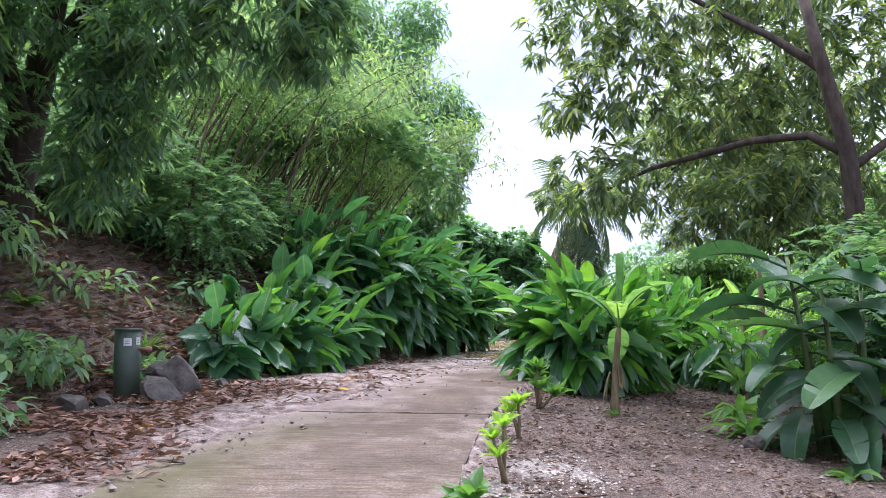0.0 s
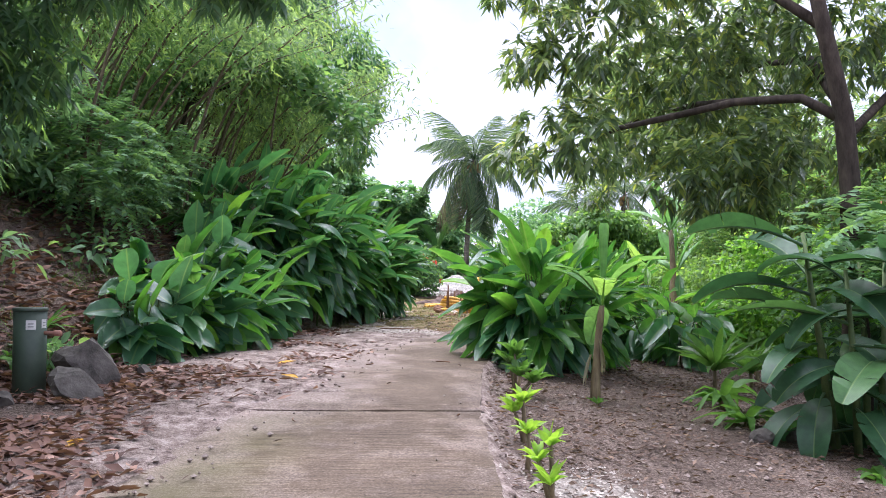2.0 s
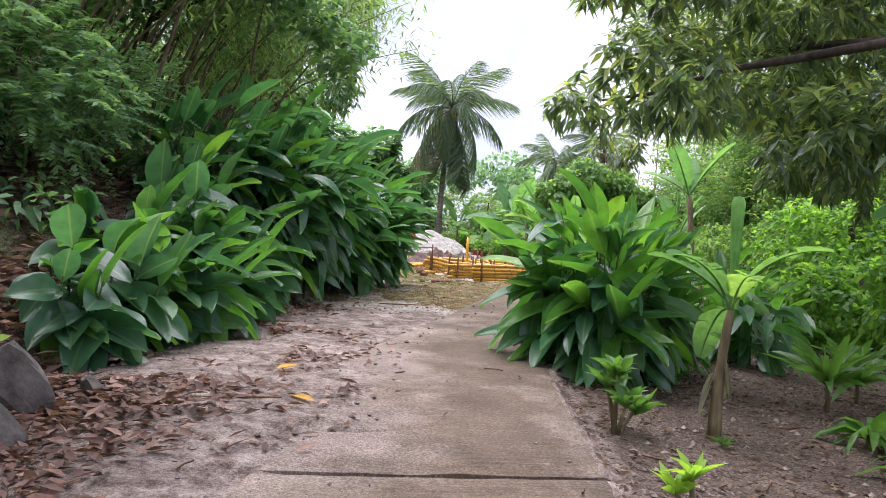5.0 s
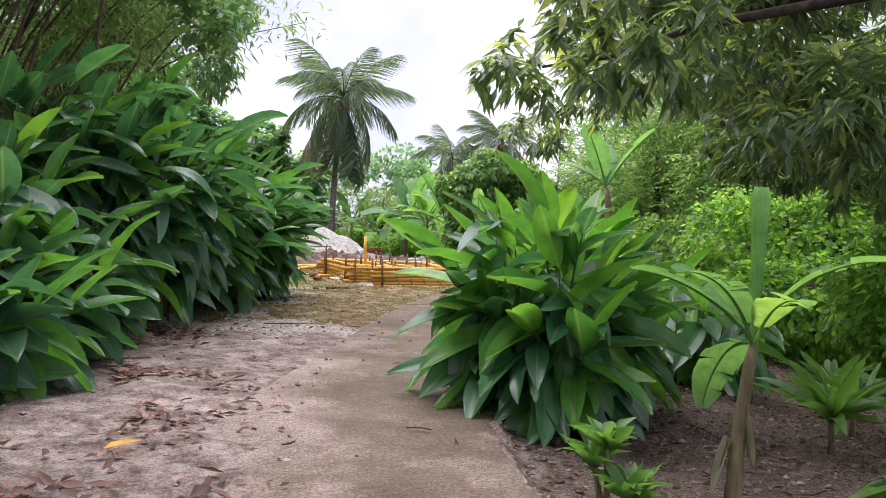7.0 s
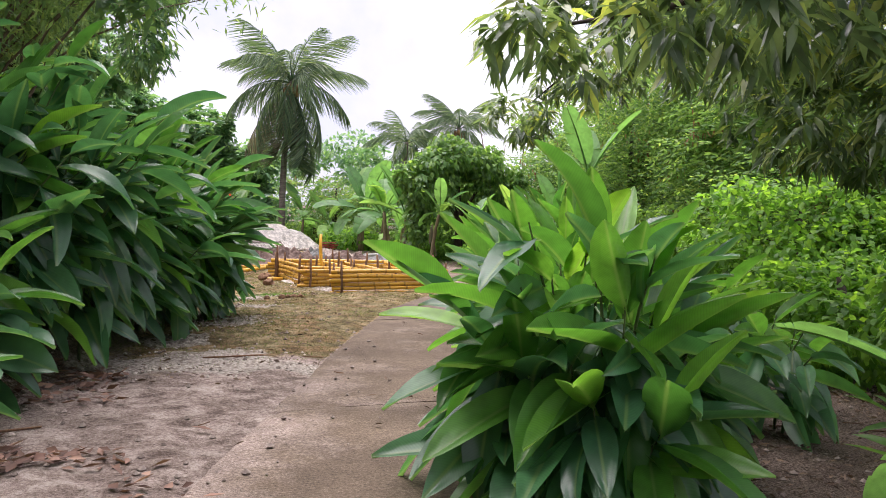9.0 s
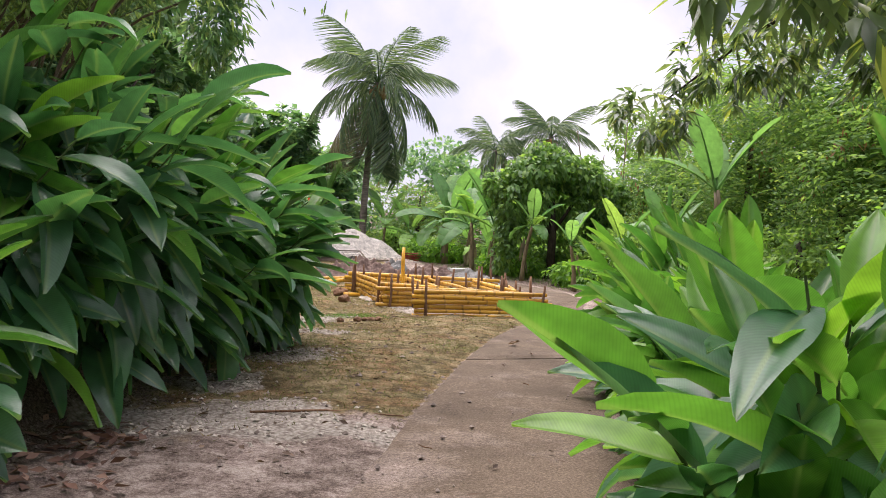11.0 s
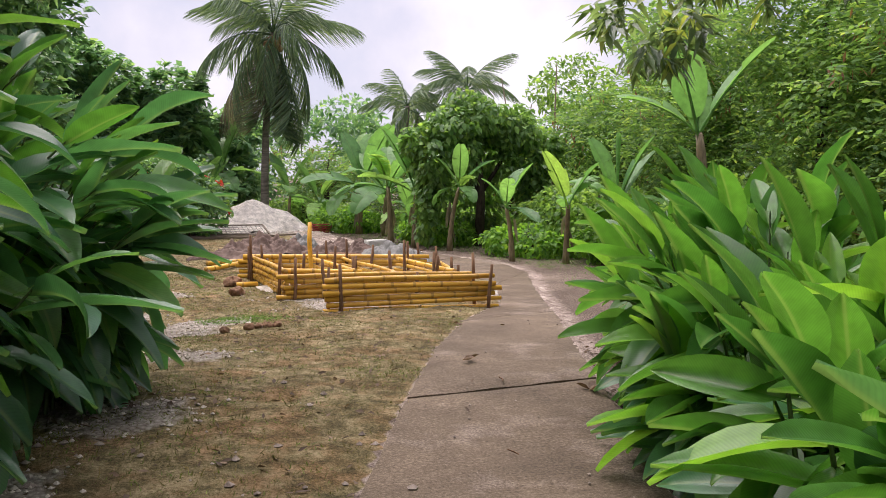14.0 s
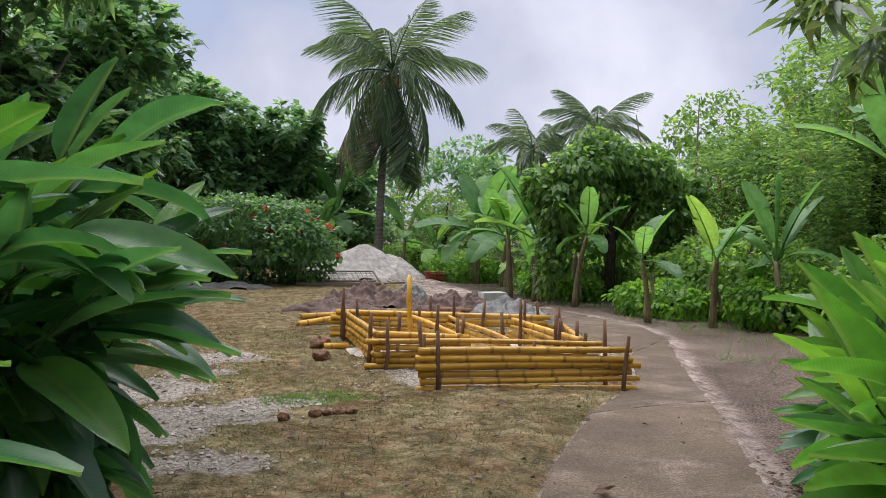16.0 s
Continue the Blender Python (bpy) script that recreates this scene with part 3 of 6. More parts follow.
def slab_mesh(s0, s1, seed):
    rows_n, cols_n = max(8, int((s1 - s0) * 14)), 14
    verts, faces, uv = [], [], []
    length = 0.0
    last = None
    for i in range(rows_n + 1):
        s = s0 + (s1 - s0) * i / rows_n
        for j in range(cols_n + 1):
            u = j / cols_n
            uj = u + (0.018 * (noise.noise((s * 5, u * 3, seed)) if j in (0, cols_n) else 0))
            x, y = road_point(s, uj)
            if i in (0, rows_n):
                y += 0.03 * noise.noise((u * 6, s, seed + 4.0))
            edge = 0.012 if (i in (0, rows_n) or j in (0, cols_n)) else 0
            z = float(road_z(y)) + 0.012 * noise.noise((x * 0.8, y * 0.8, 2.0)) - edge
            verts.append((x, y, z))
            if j == 0:
                if last is not None:
                    length += (Vector((x, y, 0)) - last).length
                last = Vector((x, y, 0))
            uv.append((u * 2, s * 2.4))
    top = len(verts)
    verts += [(x, y, z - 0.16) for x, y, z in verts]
    w = cols_n + 1
    for i in range(rows_n):
        for j in range(cols_n):
            a = i * w + j
            faces.append((a, a + 1, a + w + 1, a + w))
    rim = [j for j in range(w)] + [i * w + cols_n for i in range(1, rows_n + 1)] + [rows_n * w + j for j in range(cols_n - 1, -1, -1)] + [i * w for i in range(rows_n - 1, 0, -1)]
    for a, b in zip(rim, rim[1:] + rim[:1]):
        faces.append((b, a, a + top, b + top))
    me = mesh_of("slab", verts, faces, M_CONCRETE, smooth=False)
    layer = me.uv_layers.new(name="along")
    for lp in me.loops:
        layer.data[lp.index].uv = uv[lp.vertex_index % top]
    at = me.attributes.new("moss", "FLOAT", "POINT")
    for k, p in enumerate(verts):
        left_side = max(0.0, 1 - abs(uv[k % top][0] / 2 - 0.18) * 3.2)
        at.data[k].value = left_side * max(0.0, min(1.0, (9.0 - p[1]) / 2)) * 1.0
    at = me.attributes.new("broom", "FLOAT", "POINT")
    for k, p in enumerate(verts):
        at.data[k].value = 0.3 + 0.9 * max(0.0, min(1.0, (8.6 - p[1]) / 1.5))
    at = me.attributes.new("sandy", "FLOAT", "POINT")
    for k, p in enumerate(verts):
        u = uv[k % top][0] / 2
        at.data[k].value = 0.34 * max(0.0, 1 - u / 0.55) ** 1.2 * min(1.0, max(0.0, (15.5 - p[1]) / 3)) + 0.06 * max(0.0, (u - 0.8) * 5) - 0.02 - 0.04 * min(1.0, max(0.0, (p[1] - 9.0) / 2))
    return me


road = thing("road", 0, 0, 0, "narrow grey broomed concrete track, slabs partly under sand", "road", kind="structure")
JOINTS = [0.0, 1.0, 2.1, 4.0, 6.9, 9.05, 11.0, 13.0, 14.6, 16.0]
for k, (a, b) in enumerate(zip(JOINTS, JOINTS[1:])):
    part("slab", slab_mesh(a + (0.011 if a in (4.0, 9.05) else 0.004), b - (0.011 if b in (4.0, 9.05) else 0.004), k), road)


# ---- plants ----
def big_leaf_mesh(name, mat, length, width, arch, cup, waves, seed, rib=True, nu=8):
    """One broad leaf with a stalk, a channelled midrib, an arching blade and wavy margins. Runs along +X."""
    rng = np.random.default_rng(seed)
    verts, faces = [], []
    cols = (-1.0, -0.55, 0.0, 0.55, 1.0)
    ph = rng.uniform(0, 6.28)
    for i in range(nu + 1):
        s = i / nu
        w = width * 0.5 * (math.sin(math.pi * min(1, s ** 0.8)) ** 0.72) if 0 < i < nu else 0.004
        a = -arch * s
        x = length * (math.sin(arch * s) / arch if abs(arch) > 0.01 else s)
        z = length * ((math.cos(arch * s) - 1) / arch if abs(arch) > 0.01 else 0)
        for c in cols:
            ripple = waves * width * math.sin(ph + s * 9 + c * 1.3) * abs(c)
            lift = cup * abs(c) * w + ripple - (0.012 if c == 0 and rib else 0)
            verts.append((x + lift * math.sin(-a), c * w + 0.02 * width * math.sin(3 * s + ph), z + lift * math.cos(a)))
    for i in range(nu):
        for j in range(4):
            p = i * 5 + j
            faces.append((p, p + 1, p + 6, p + 5))
    k = len(verts)
    for q in ((-0.14 * length, 0.006), (0.02 * length, 0.006)):
        for dy, dz in ((-1, 0), (0, -1.2), (1, 0)):
            verts.append((q[0], dy * q[1], dz * q[1] + 0.002))
    faces += [(k, k + 1, k + 4, k + 3), (k + 1, k + 2, k + 5, k + 4)]
    return mesh_of(name, verts, faces, mat)


def aim(x, y, z, way, roll, size):
    """A pose that lays +X along way."""
    q = Vector(way).to_track_quat("X", "Z")
    return Matrix.LocRotScale((x, y, z), q @ Euler((roll, 0, 0)).to_quaternion(), (size, size, size))


GINGER_LEAVES = [big_leaf_mesh("leaf", M_GINGER, 0.52, 0.155, ar, cu, wa, i) for i, (ar, cu, wa) in
                 enumerate([(0.5, 0.25, 0.03), (0.8, 0.35, 0.04), (1.1, 0.3, 0.05), (0.25, 0.5, 0.02), (0.7, 0.15, 0.06)])]
LIT_YOUNG_LEAVES = [big_leaf_mesh("leaf", M_GINGER_LIT, 0.52, 0.165, ar, cu, wa, 20 + i) for i, (ar, cu, wa) in
                enumerate([(0.35, 0.35, 0.03), (0.6, 0.45, 0.03), (0.2, 0.7, 0.02)])]


PADDLE_LEAVES = [big_leaf_mesh("leaf", M_PADDLE, 0.50, 0.235, ar, cu, wa, 40 + i) for i, (ar, cu, wa) in
                 enumerate([(0.45, 0.3, 0.03), (0.75, 0.3, 0.05), (0.25, 0.5, 0.03), (0.9, 0.2, 0.05)])]


def ginger(x, y, rx, ry, turn, height, stems, bias, label, seed, leaf_size=1.0, young=0.2, per=9, lean=0.55, erect=1.0, old=None):
    """A clump of tall leafy ginger stems that lean towards bias and shingle it with broad leaves."""
    rng = np.random.default_rng(seed)
    e = thing("ginger_clump", x, y, gz(x, y), label, "plant", "ginger clumps")
    bx, by = bias
    ct, st = math.cos(radians(turn)), math.sin(radians(turn))
    for k in range(stems):
        a, r = rng.uniform(0, 6.283), math.sqrt(rng.uniform(0.02, 1))
        ox, oy = rx * r * math.cos(a), ry * r * math.sin(a)
        ox, oy = ox * ct - oy * st, ox * st + oy * ct
        h = height * rng.uniform(0.6, 1.04) * (1.0 - 0.30 * r * r)
        ow = Vector((ox / max(rx, 0.1) * 0.7 + bx + rng.normal(0, 0.2), oy / max(ry, 0.1) * 0.7 + by + rng.normal(0, 0.2), 0))
        reach = lean * h * rng.uniform(0.3, 1.0) * min(1.0, ow.length)
        own = ow.normalized()
        base = Vector((ox, oy, gz(x + ox, y + oy) - gz(x, y) - 0.03))
        pts = [base + own * (reach * s * s) + Vector((0, 0, h * (s - 0.18 * s * s * min(1.3, reach / h * 1.6)))) for s in (0, 0.25, 0.5, 0.75, 1)]
        part("stem", tube_mesh("stem", pts, [0.014, 0.013, 0.011, 0.008, 0.004], M_STEM, 5, False), e)
        fresh = rng.uniform() < young
        flip = 1 if rng.uniform() < 0.5 else -1
        for i in range(per):
            s = 0.28 + 0.72 * (i + rng.uniform(0, 0.5)) / per
            f = min(3.999, s * 4)
            p = pts[int(f)].lerp(pts[int(f) + 1], f - int(f))
            flip = -flip
            side = Vector((-own.y, own.x, 0)) * flip
            top = max(0.0, (s - 0.72) / 0.28)
            way = own * rng.uniform(0.45, 1.0) + side * rng.uniform(0.1, 0.8) * (1 - 0.5 * top) + Vector((0, 0, -0.42 + 0.35 * (erect - 1) + 0.3 * rng.normal() + 1.95 * erect * top * rng.uniform(0.3, 1)))
            # fresh stems and some tops take the lighter green that paints in light
            pool = LIT_YOUNG_LEAVES if (fresh and s > 0.5) or (top > 0.5 and rng.uniform() < young * 1.6) else (old or GINGER_LEAVES)
            me = pool[int(rng.integers(len(pool)))]
            size = leaf_size * rng.uniform(0.75, 1.25) * (1 - 0.15 * top)
            part("leaf", me, e, "", aim(*p, way, rng.normal(0, 0.38), size))
    return e


def banana_leaf_mesh(length, width, arch, torn, seed, mat):
    """A long banana blade on a thick midrib, torn crosswise into strips."""
    rng = np.random.default_rng(seed)
    n = 26
    cx, cz, ang = 0.0, 0.0, 0.0
    mid = []
    for i in range(n + 1):
        mid.append((cx, cz, ang))
        ang = -arch * ((i + 1) / n) ** 1.3
        cx += length / n * math.cos(ang)
        cz += length / n * math.sin(ang)
    verts, faces = [], []
    for sgn in (-1, 1):
        start = 5
        while start < n:
            run = int(rng.integers(1, 5)) if rng.uniform() < torn else int(rng.integers(5, 12))
            stop = min(n, start + run)
            droop = rng.uniform(0.0, 0.55) if torn > 0.3 else rng.uniform(-0.15, 0.15)
            k = len(verts)
            for i in range(start, stop + 1):
                s = (i - 5) / (n - 5)
                w = width * 0.5 * max(0.02, math.sin(math.pi * min(1, s * 0.93 + 0.04)) ** 0.55)
                x, z, a = mid[i]
                for q in (0.0, 0.5, 1.0):
                    up = w * (0.28 * q - droop * q * q)
                    verts.append((x + up * -math.sin(a) + 0.05 * q * length * 0.3, sgn * w * q, z + up * math.cos(a)))
            for i in range(stop - start):
                for j in range(2):
                    p = k + i * 3 + j
                    faces.append((p, p + 1, p + 4, p + 3))
            start = stop if rng.uniform() > torn else stop
            if torn > 0.2 and start < n:
                for t in range(len(verts) - 2, len(verts)):
                    vx, vy, vz = verts[t]
                    verts[t] = (vx - 0.012, vy, vz)
    k = len(verts)
    for i, (x, z, a) in enumerate(mid):
        r = 0.020 * (1 - 0.85 * i / n) * (length / 1.3) + 0.002
        verts += [(x, -r, z), (x, 0, z - r * 1.5), (x, r, z), (x, 0, z + r * 0.4)]
    for i in range(n):
        for j in range(4):
            a, b = k + i * 4 + j, k + i * 4 + (j + 1) % 4
            faces.append((a, b, b + 4, a + 4))
    return mesh_of("leaf", verts, faces, mat)


BANANA_LEAVES = [banana_leaf_mesh(1.3, 0.43, ar, to, i, M_BANANA) for i, (ar, to) in enumerate([(0.7, 0.25), (1.2, 0.4), (1.7, 0.6), (2.2, 0.6), (0.35, 0.15)])]


def banana(x, y, stem_h, stem_r, leaves, size, label, seed, spear=False, droop=0.0, group="banana plants", first=None, tilt=0.06):
    rng = np.random.default_rng(seed)
    z0 = gz(x, y)
    e = thing("banana_plant", x, y, z0, label, "banana plant", group)
    tx, ty = rng.normal(0, tilt, 2) * 1.6
    pts = [Vector((tx * s * s * stem_h, ty * s * s * stem_h, stem_h * s - 0.04)) for s in (0, 0.2, 0.45, 0.7, 0.9, 1.0)]
    part("stem", tube_mesh("stem", pts, [stem_r * q for q in (1.25, 1.0, 0.85, 0.75, 0.7, 0.5)], M_BANSTEM, 10, True, 0.06, seed), e)
    for i in range(3):
        a = rng.uniform(0, 6.28)
        b0 = Vector((math.cos(a) * stem_r * 0.8, math.sin(a) * stem_r * 0.8, stem_h * rng.uniform(0.4, 0.8)))
        b1 = b0 + Vector((math.cos(a) * 0.07, math.sin(a) * 0.07, -0.25 * stem_h))
        part("dry_sheath", leaf_cloud("dry_sheath", np.array([b0, b0]), np.array([b1 - b0, b1 - b0 + Vector((0.03, 0.03, 0))]), 0.3 * stem_h, 0.07, M_DEADPALM, "strap", 0.1, 0.3, seed + i), e)
    a = rng.uniform(0, 6.28) if first is None else radians(first)
    for i in range(leaves):
        up = (rng.uniform(1.2, 3.2) if i < 4 else rng.uniform(0.2, 1.1)) - 1.8 * droop - 0.1 * i
        way = Vector((math.cos(a), math.sin(a), max(-0.35, up) + 0.35))
        me = BANANA_LEAVES[int(rng.choice([4, 0, 4])) if i < 3 and droop < 0.4 else int(rng.choice([1, 2, 1, 0]))]
        part("leaf", me, e, "", aim(pts[-1].x, pts[-1].y, stem_h * rng.uniform(0.9, 1.0), way, rng.normal(0, 0.25), size * rng.uniform(0.8, 1.1)))
        a += 2.4 + rng.normal(0, 0.7)
    if spear:
        roll_pts = [pts[-1] + Vector((0.02 * q, 0.01 * q, size * 1.25 * q)) for q in (0, 0.25, 0.5, 0.75, 0.95, 1.0)]
        part("rolled_leaf", tube_mesh("rolled_leaf", roll_pts, [0.02, 0.024, 0.033, 0.042, 0.048, 0.036], M_BANANA, 10, False), e, "tightly rolled new leaf standing upright")
    return e


def rosette(e, x, y, z, n, length, width, mat, seed, up=0.7, droop=0.5, shape="strap"):
    rng = np.random.default_rng(seed)
    az = np.arange(n) * 2.4 + rng.normal(0, 0.2, n)
    el = np.linspace(up + 0.9, up - 0.5, n) + rng.normal(0, 0.12, n)
    way = np.stack([np.cos(az), np.sin(az), el], 1)
    pos = np.tile(np.array([x, y, z]), (n, 1))
    for k in range(n):
        part("leaf", leaf_cloud("leaf", pos[k:k + 1], way[k:k + 1], length * rng.uniform(0.75, 1.1), width, mat, shape, droop * rng.uniform(0.5, 1.2), 0.45, seed + k), e)


def strap_plant(x, y, n, length, width, mat, label, seed, stem=0.0, up=0.7, droop=0.5, name="strap_leaf_plant"):
    e = thing(name, x, y, gz(x, y) - 0.01, label, "plant")
    if stem > 0:
        part("stem", tube_mesh("stem", [(0, 0, -0.02), (0.01, 0.01, stem * 0.5), (0, 0.015, stem)], [0.03, 0.024, 0.02], M_BANSTEM, 7), e)
    rosette(e, 0, 0, stem, n, length, width, mat, seed, up, droop)
    return e


def seedling(x, y, stem, heads, n, length, mat, label, seed):
    """A small woody cutting with tufts of short leaves."""
    rng = np.random.default_rng(seed)
    e = thing("dracaena_seedling", x, y, gz(x, y) - 0.01, label, "plant", "young plants along the track")
    for h in range(heads):
        a = 2.1 * h + rng.uniform(0, 1)
        off = 0.07 * h
        tip = Vector((off * math.cos(a), off * math.sin(a), stem * (1 - 0.22 * h)))
        part("stem", tube_mesh("stem", [(0.012 * h, 0, 0), tip * 0.55 + Vector((0.01, 0, 0)), tip], [0.018, 0.015, 0.011], M_BANSTEM, 6), e)
        rosette(e, tip.x, tip.y, tip.z - 0.03, n + 4, length * 1.15, length * 0.27, mat, seed * 7 + h, 1.25, 0.45, "lance")
    return e


def tree(name, x, y, trunk, limbs, crown_fn, label, category, bark=None, group=""):
    """trunk and limbs: (points, radii) relative to the base; crown_fn gives leaf meshes as (part name, mesh)."""
    e = thing(name, x, y, gz(x, y) - 0.05, label, category, group)
    part("trunk", tube_mesh("trunk", trunk[0], trunk[1], bark or M_BARK, 10, True, 0.08, 1), e)
    for pts, radii in limbs:
        part("limb", tube_mesh("limb", pts, radii, bark or M_BARK, 7, True, 0.06, 2), e)
    for nm, me in crown_fn():
        o = part(nm, me, e)
        if nm == "seed_pod":
            tagged(o, kind="stuff")
    return e


def in_blobs(rng, blobs, n, shell=0.55):
    """Points in the outer shell of ellipsoids (cx, cy, cz, rx, ry, rz), with their outward direction."""
    vol = np.array([(b[3] * b[4] * b[5]) ** 0.667 for b in blobs])
    pick = rng.choice(len(blobs), n, p=vol / vol.sum())
    d = unit(rng.normal(size=(n, 3)))
    r = shell + (1 - shell) * rng.uniform(size=n) ** 0.6
    b = np.array(blobs)[pick]
    lump = 0.92 + 0.12 * np.sin(d[:, 0] * 7 + b[:, 0] * 3) * np.cos(d[:, 1] * 6 + b[:, 1]) + 0.10 * np.sin(d[:, 2] * 11 + b[:, 2] * 5)
    return b[:, :3] + d * b[:, 3:] * (r * lump)[:, None], d


def whorl_crown(seed, blobs, twigs, per, length, width, mat, hang=0.38, tuft=0.06, shell=0.35):
    """Mango-like crown: twigs that end in whorls of long hanging leaves."""
    def make():
        rng = np.random.default_rng(seed)
        p, d = in_blobs(rng, blobs, twigs, shell)
        pos = np.repeat(p, per, 0) + rng.normal(0, tuft, (twigs * per, 3))
        az = rng.uniform(0, 6.283, twigs * per)
        out = np.stack([np.cos(az), np.sin(az), -hang + rng.normal(0, 0.45, twigs * per)], 1) + np.repeat(d, per, 0) * 0.5
        n = twigs * per
        leaves = leaf_cloud("crown", pos, out, length * rng.uniform(0.65, 1.15, n), width, mat, "oval", 0.25, 0.3, seed)
        return [("crown", leaves)]
    return make


def mass_crown(seed, blobs, n, length, width, mat, shape="oval", droop=0.15, shell=0.55, spread=0.9, down=0.15):
    def make():
        rng = np.random.default_rng(seed)
        p, d = in_blobs(rng, blobs, n, shell)
        way = d * 0.7 + rng.normal(0, spread, (n, 3)) + np.array([0, 0, -down])
        return [("crown", leaf_cloud("crown", p, way, length * rng.uniform(0.6, 1.2, n), width, mat, shape, droop, 0 if shape == "oval" else 0.3, seed))]
    return make


def feather_crown(seed, blobs, sprays, per, length, mat, droop=0.3):
    """Feathery foliage: sprays of paired small leaflets on fine stalks."""
    def make():
        rng = np.random.default_rng(seed)
        p, d = in_blobs(rng, blobs, sprays, 0.4)
        way = unit(d * 0.8 + rng.normal(0, 0.55, (sprays, 3)) + np.array([0, 0, -0.05]))
        side = unit(np.cross(way, np.array([0, 0, 1.0])) + 1e-4)
        s = (np.arange(per) // 2 + 0.5) / (per / 2)
        sg = np.where(np.arange(per) % 2 == 0, 1.0, -1.0)
        pos = p[:, None, :] + way[:, None, :] * (length * s)[None, :, None] + np.array([0, 0, -1.0]) * (droop * length * s * s)[None, :, None]
        lw = way[:, None, :] * 0.35 + side[:, None, :] * sg[None, :, None] + np.array([0, 0, -0.25])
        lw = lw + rng.normal(0, 0.15, lw.shape)
        size = 0.30 * length * (1 - 0.55 * s)
        n = sprays * per
        return [("crown", leaf_cloud("crown", pos.reshape(-1, 3), lw.reshape(-1, 3), np.tile(size, sprays), 0.10 * length, mat, "oval", 0.1, 0, seed))]
    return make


# the leaning bank of ginger on the hill side of the track
HILL = (0.75, -0.40)
for k, (x, y, rx, ry, turn, h, n, ls, yo) in enumerate([
        (-2.5, 10.95, 0.32, 0.7, -25, 0.85, 13, 1.05, 0.22), (-2.25, 12.1, 0.5, 0.8, -30, 0.95, 20, 1.08, 0.22), (-1.9, 13.4, 0.55, 0.9, -32, 1.25, 22, 1.08, 0.22),
        (-1.75, 14.9, 0.7, 0.9, -35, 2.0, 34, 1.28, 0.08), (-1.1, 15.8, 0.7, 0.9, -38, 2.25, 36, 1.28, 0.08), (-0.55, 17.0, 0.7, 0.9, -30, 2.3, 36, 1.25, 0.09),
        (-0.2, 18.5, 0.7, 0.9, -10, 2.2, 28, 1.2, 0.14), (0.0, 17.9, 0.45, 0.8, -30, 2.0, 28, 1.15, 0.05)]):
    ginger(x, y, rx, ry, turn, h, n, HILL, "dark green broad-leaved ginger clump leaning over the sandy verge", 40 + k, ls, yo, *((6, 0.5, 1.65, PADDLE_LEAVES) if k < 3 else (8, 0.55, 1.25)))
# the clumps on the garden side, with more leaves in the lit green
ginger(1.70, 11.35, 0.38, 0.7, -20, 1.62, 34, (-0.15, -0.25), "bright green ginger clump crowding the concrete edge", 60, 1.12, 0.32, 9, 0.42, 1.3)
ginger(2.25, 12.2, 0.4, 0.6, -20, 1.62, 24, (0.0, -0.1), "bright green ginger clump behind the track edge", 61, 1.12, 0.45, 9, 0.4, 1.4)
ginger(3.05, 14.0, 0.42, 0.8, -25, 1.55, 44, (-0.3, -0.15), "tall bright green ginger clump beside the concrete", 62, 0.94, 0.85, 10, 0.45, 1.9)
ginger(3.8, 15.6, 0.42, 0.9, -25, 1.7, 46, (-0.35, -0.1), "tall bright green ginger clump beside the concrete", 63, 0.94, 0.85, 10, 0.42, 1.9)
ginger(4.65, 17.3, 0.45, 0.9, -25, 1.55, 44, (-0.35, 0.0), "tall bright green ginger clump beside the concrete", 64, 0.92, 0.85, 10, 0.42, 1.9)
ginger(4.3, 13.4, 0.6, 0.8, 0, 1.2, 16, (-0.1, -0.2), "bright green ginger clump in the garden", 65, 1.05, 0.6, 8, 0.6)
ginger(5.3, 15.9, 0.6, 0.9, 0, 1.25, 18, (0.1, 0.0), "bright green ginger clump in the garden", 66, 1.05, 0.7, 8, 0.5)


HELICONIA_LEAVES = [banana_leaf_mesh(1.1, 0.36, ar, to, 60 + i, M_HELICONIA) for i, (ar, to) in enumerate([(0.6, 0.0), (1.1, 0.0), (1.6, 0.1), (0.9, 0.3)])]


def heliconia(x, y, stems, height, size, label, seed, spread=0.3, toward=(0, 0)):
    """Several upright stems with big paddle leaves from knee height to the top."""
    rng = np.random.default_rng(seed)
    e = thing("heliconia_clump", x, y, gz(x, y), label, "plant", "paddle-leaved plants")
    for k in range(stems):
        a = rng.uniform(0, 6.28)
        b = Vector((spread * math.cos(a) * rng.uniform(0.2, 1), spread * math.sin(a) * rng.uniform(0.2, 1), -0.03))
        h = height * rng.uniform(0.7, 1.0)
        tip = b + Vector((0.22 * math.cos(a) + toward[0] * 0.3, 0.22 * math.sin(a) + toward[1] * 0.3, h))
        part("stem", tube_mesh("stem", [b, b.lerp(tip, 0.5) + Vector((0.02, 0, 0)), tip], [0.035, 0.028, 0.016], M_STEM, 7), e)
        w = rng.uniform(0, 6.28)
        for i in range(8):
            s = 0.12 + 0.88 * (i + 0.5) / 8
            p = b.lerp(tip, s)
            way = Vector((math.cos(w) + toward[0], math.sin(w) + toward[1], -0.25 + 1.5 * s * s * rng.uniform(0.5, 1.1)))
            me = HELICONIA_LEAVES[int(rng.integers(0, 4))]
            part("leaf", me, e, "", aim(*p, way, rng.normal(0, 0.3), size * rng.uniform(0.75, 1.1)))
            w += 3.14 + rng.normal(0, 0.5)
    return e


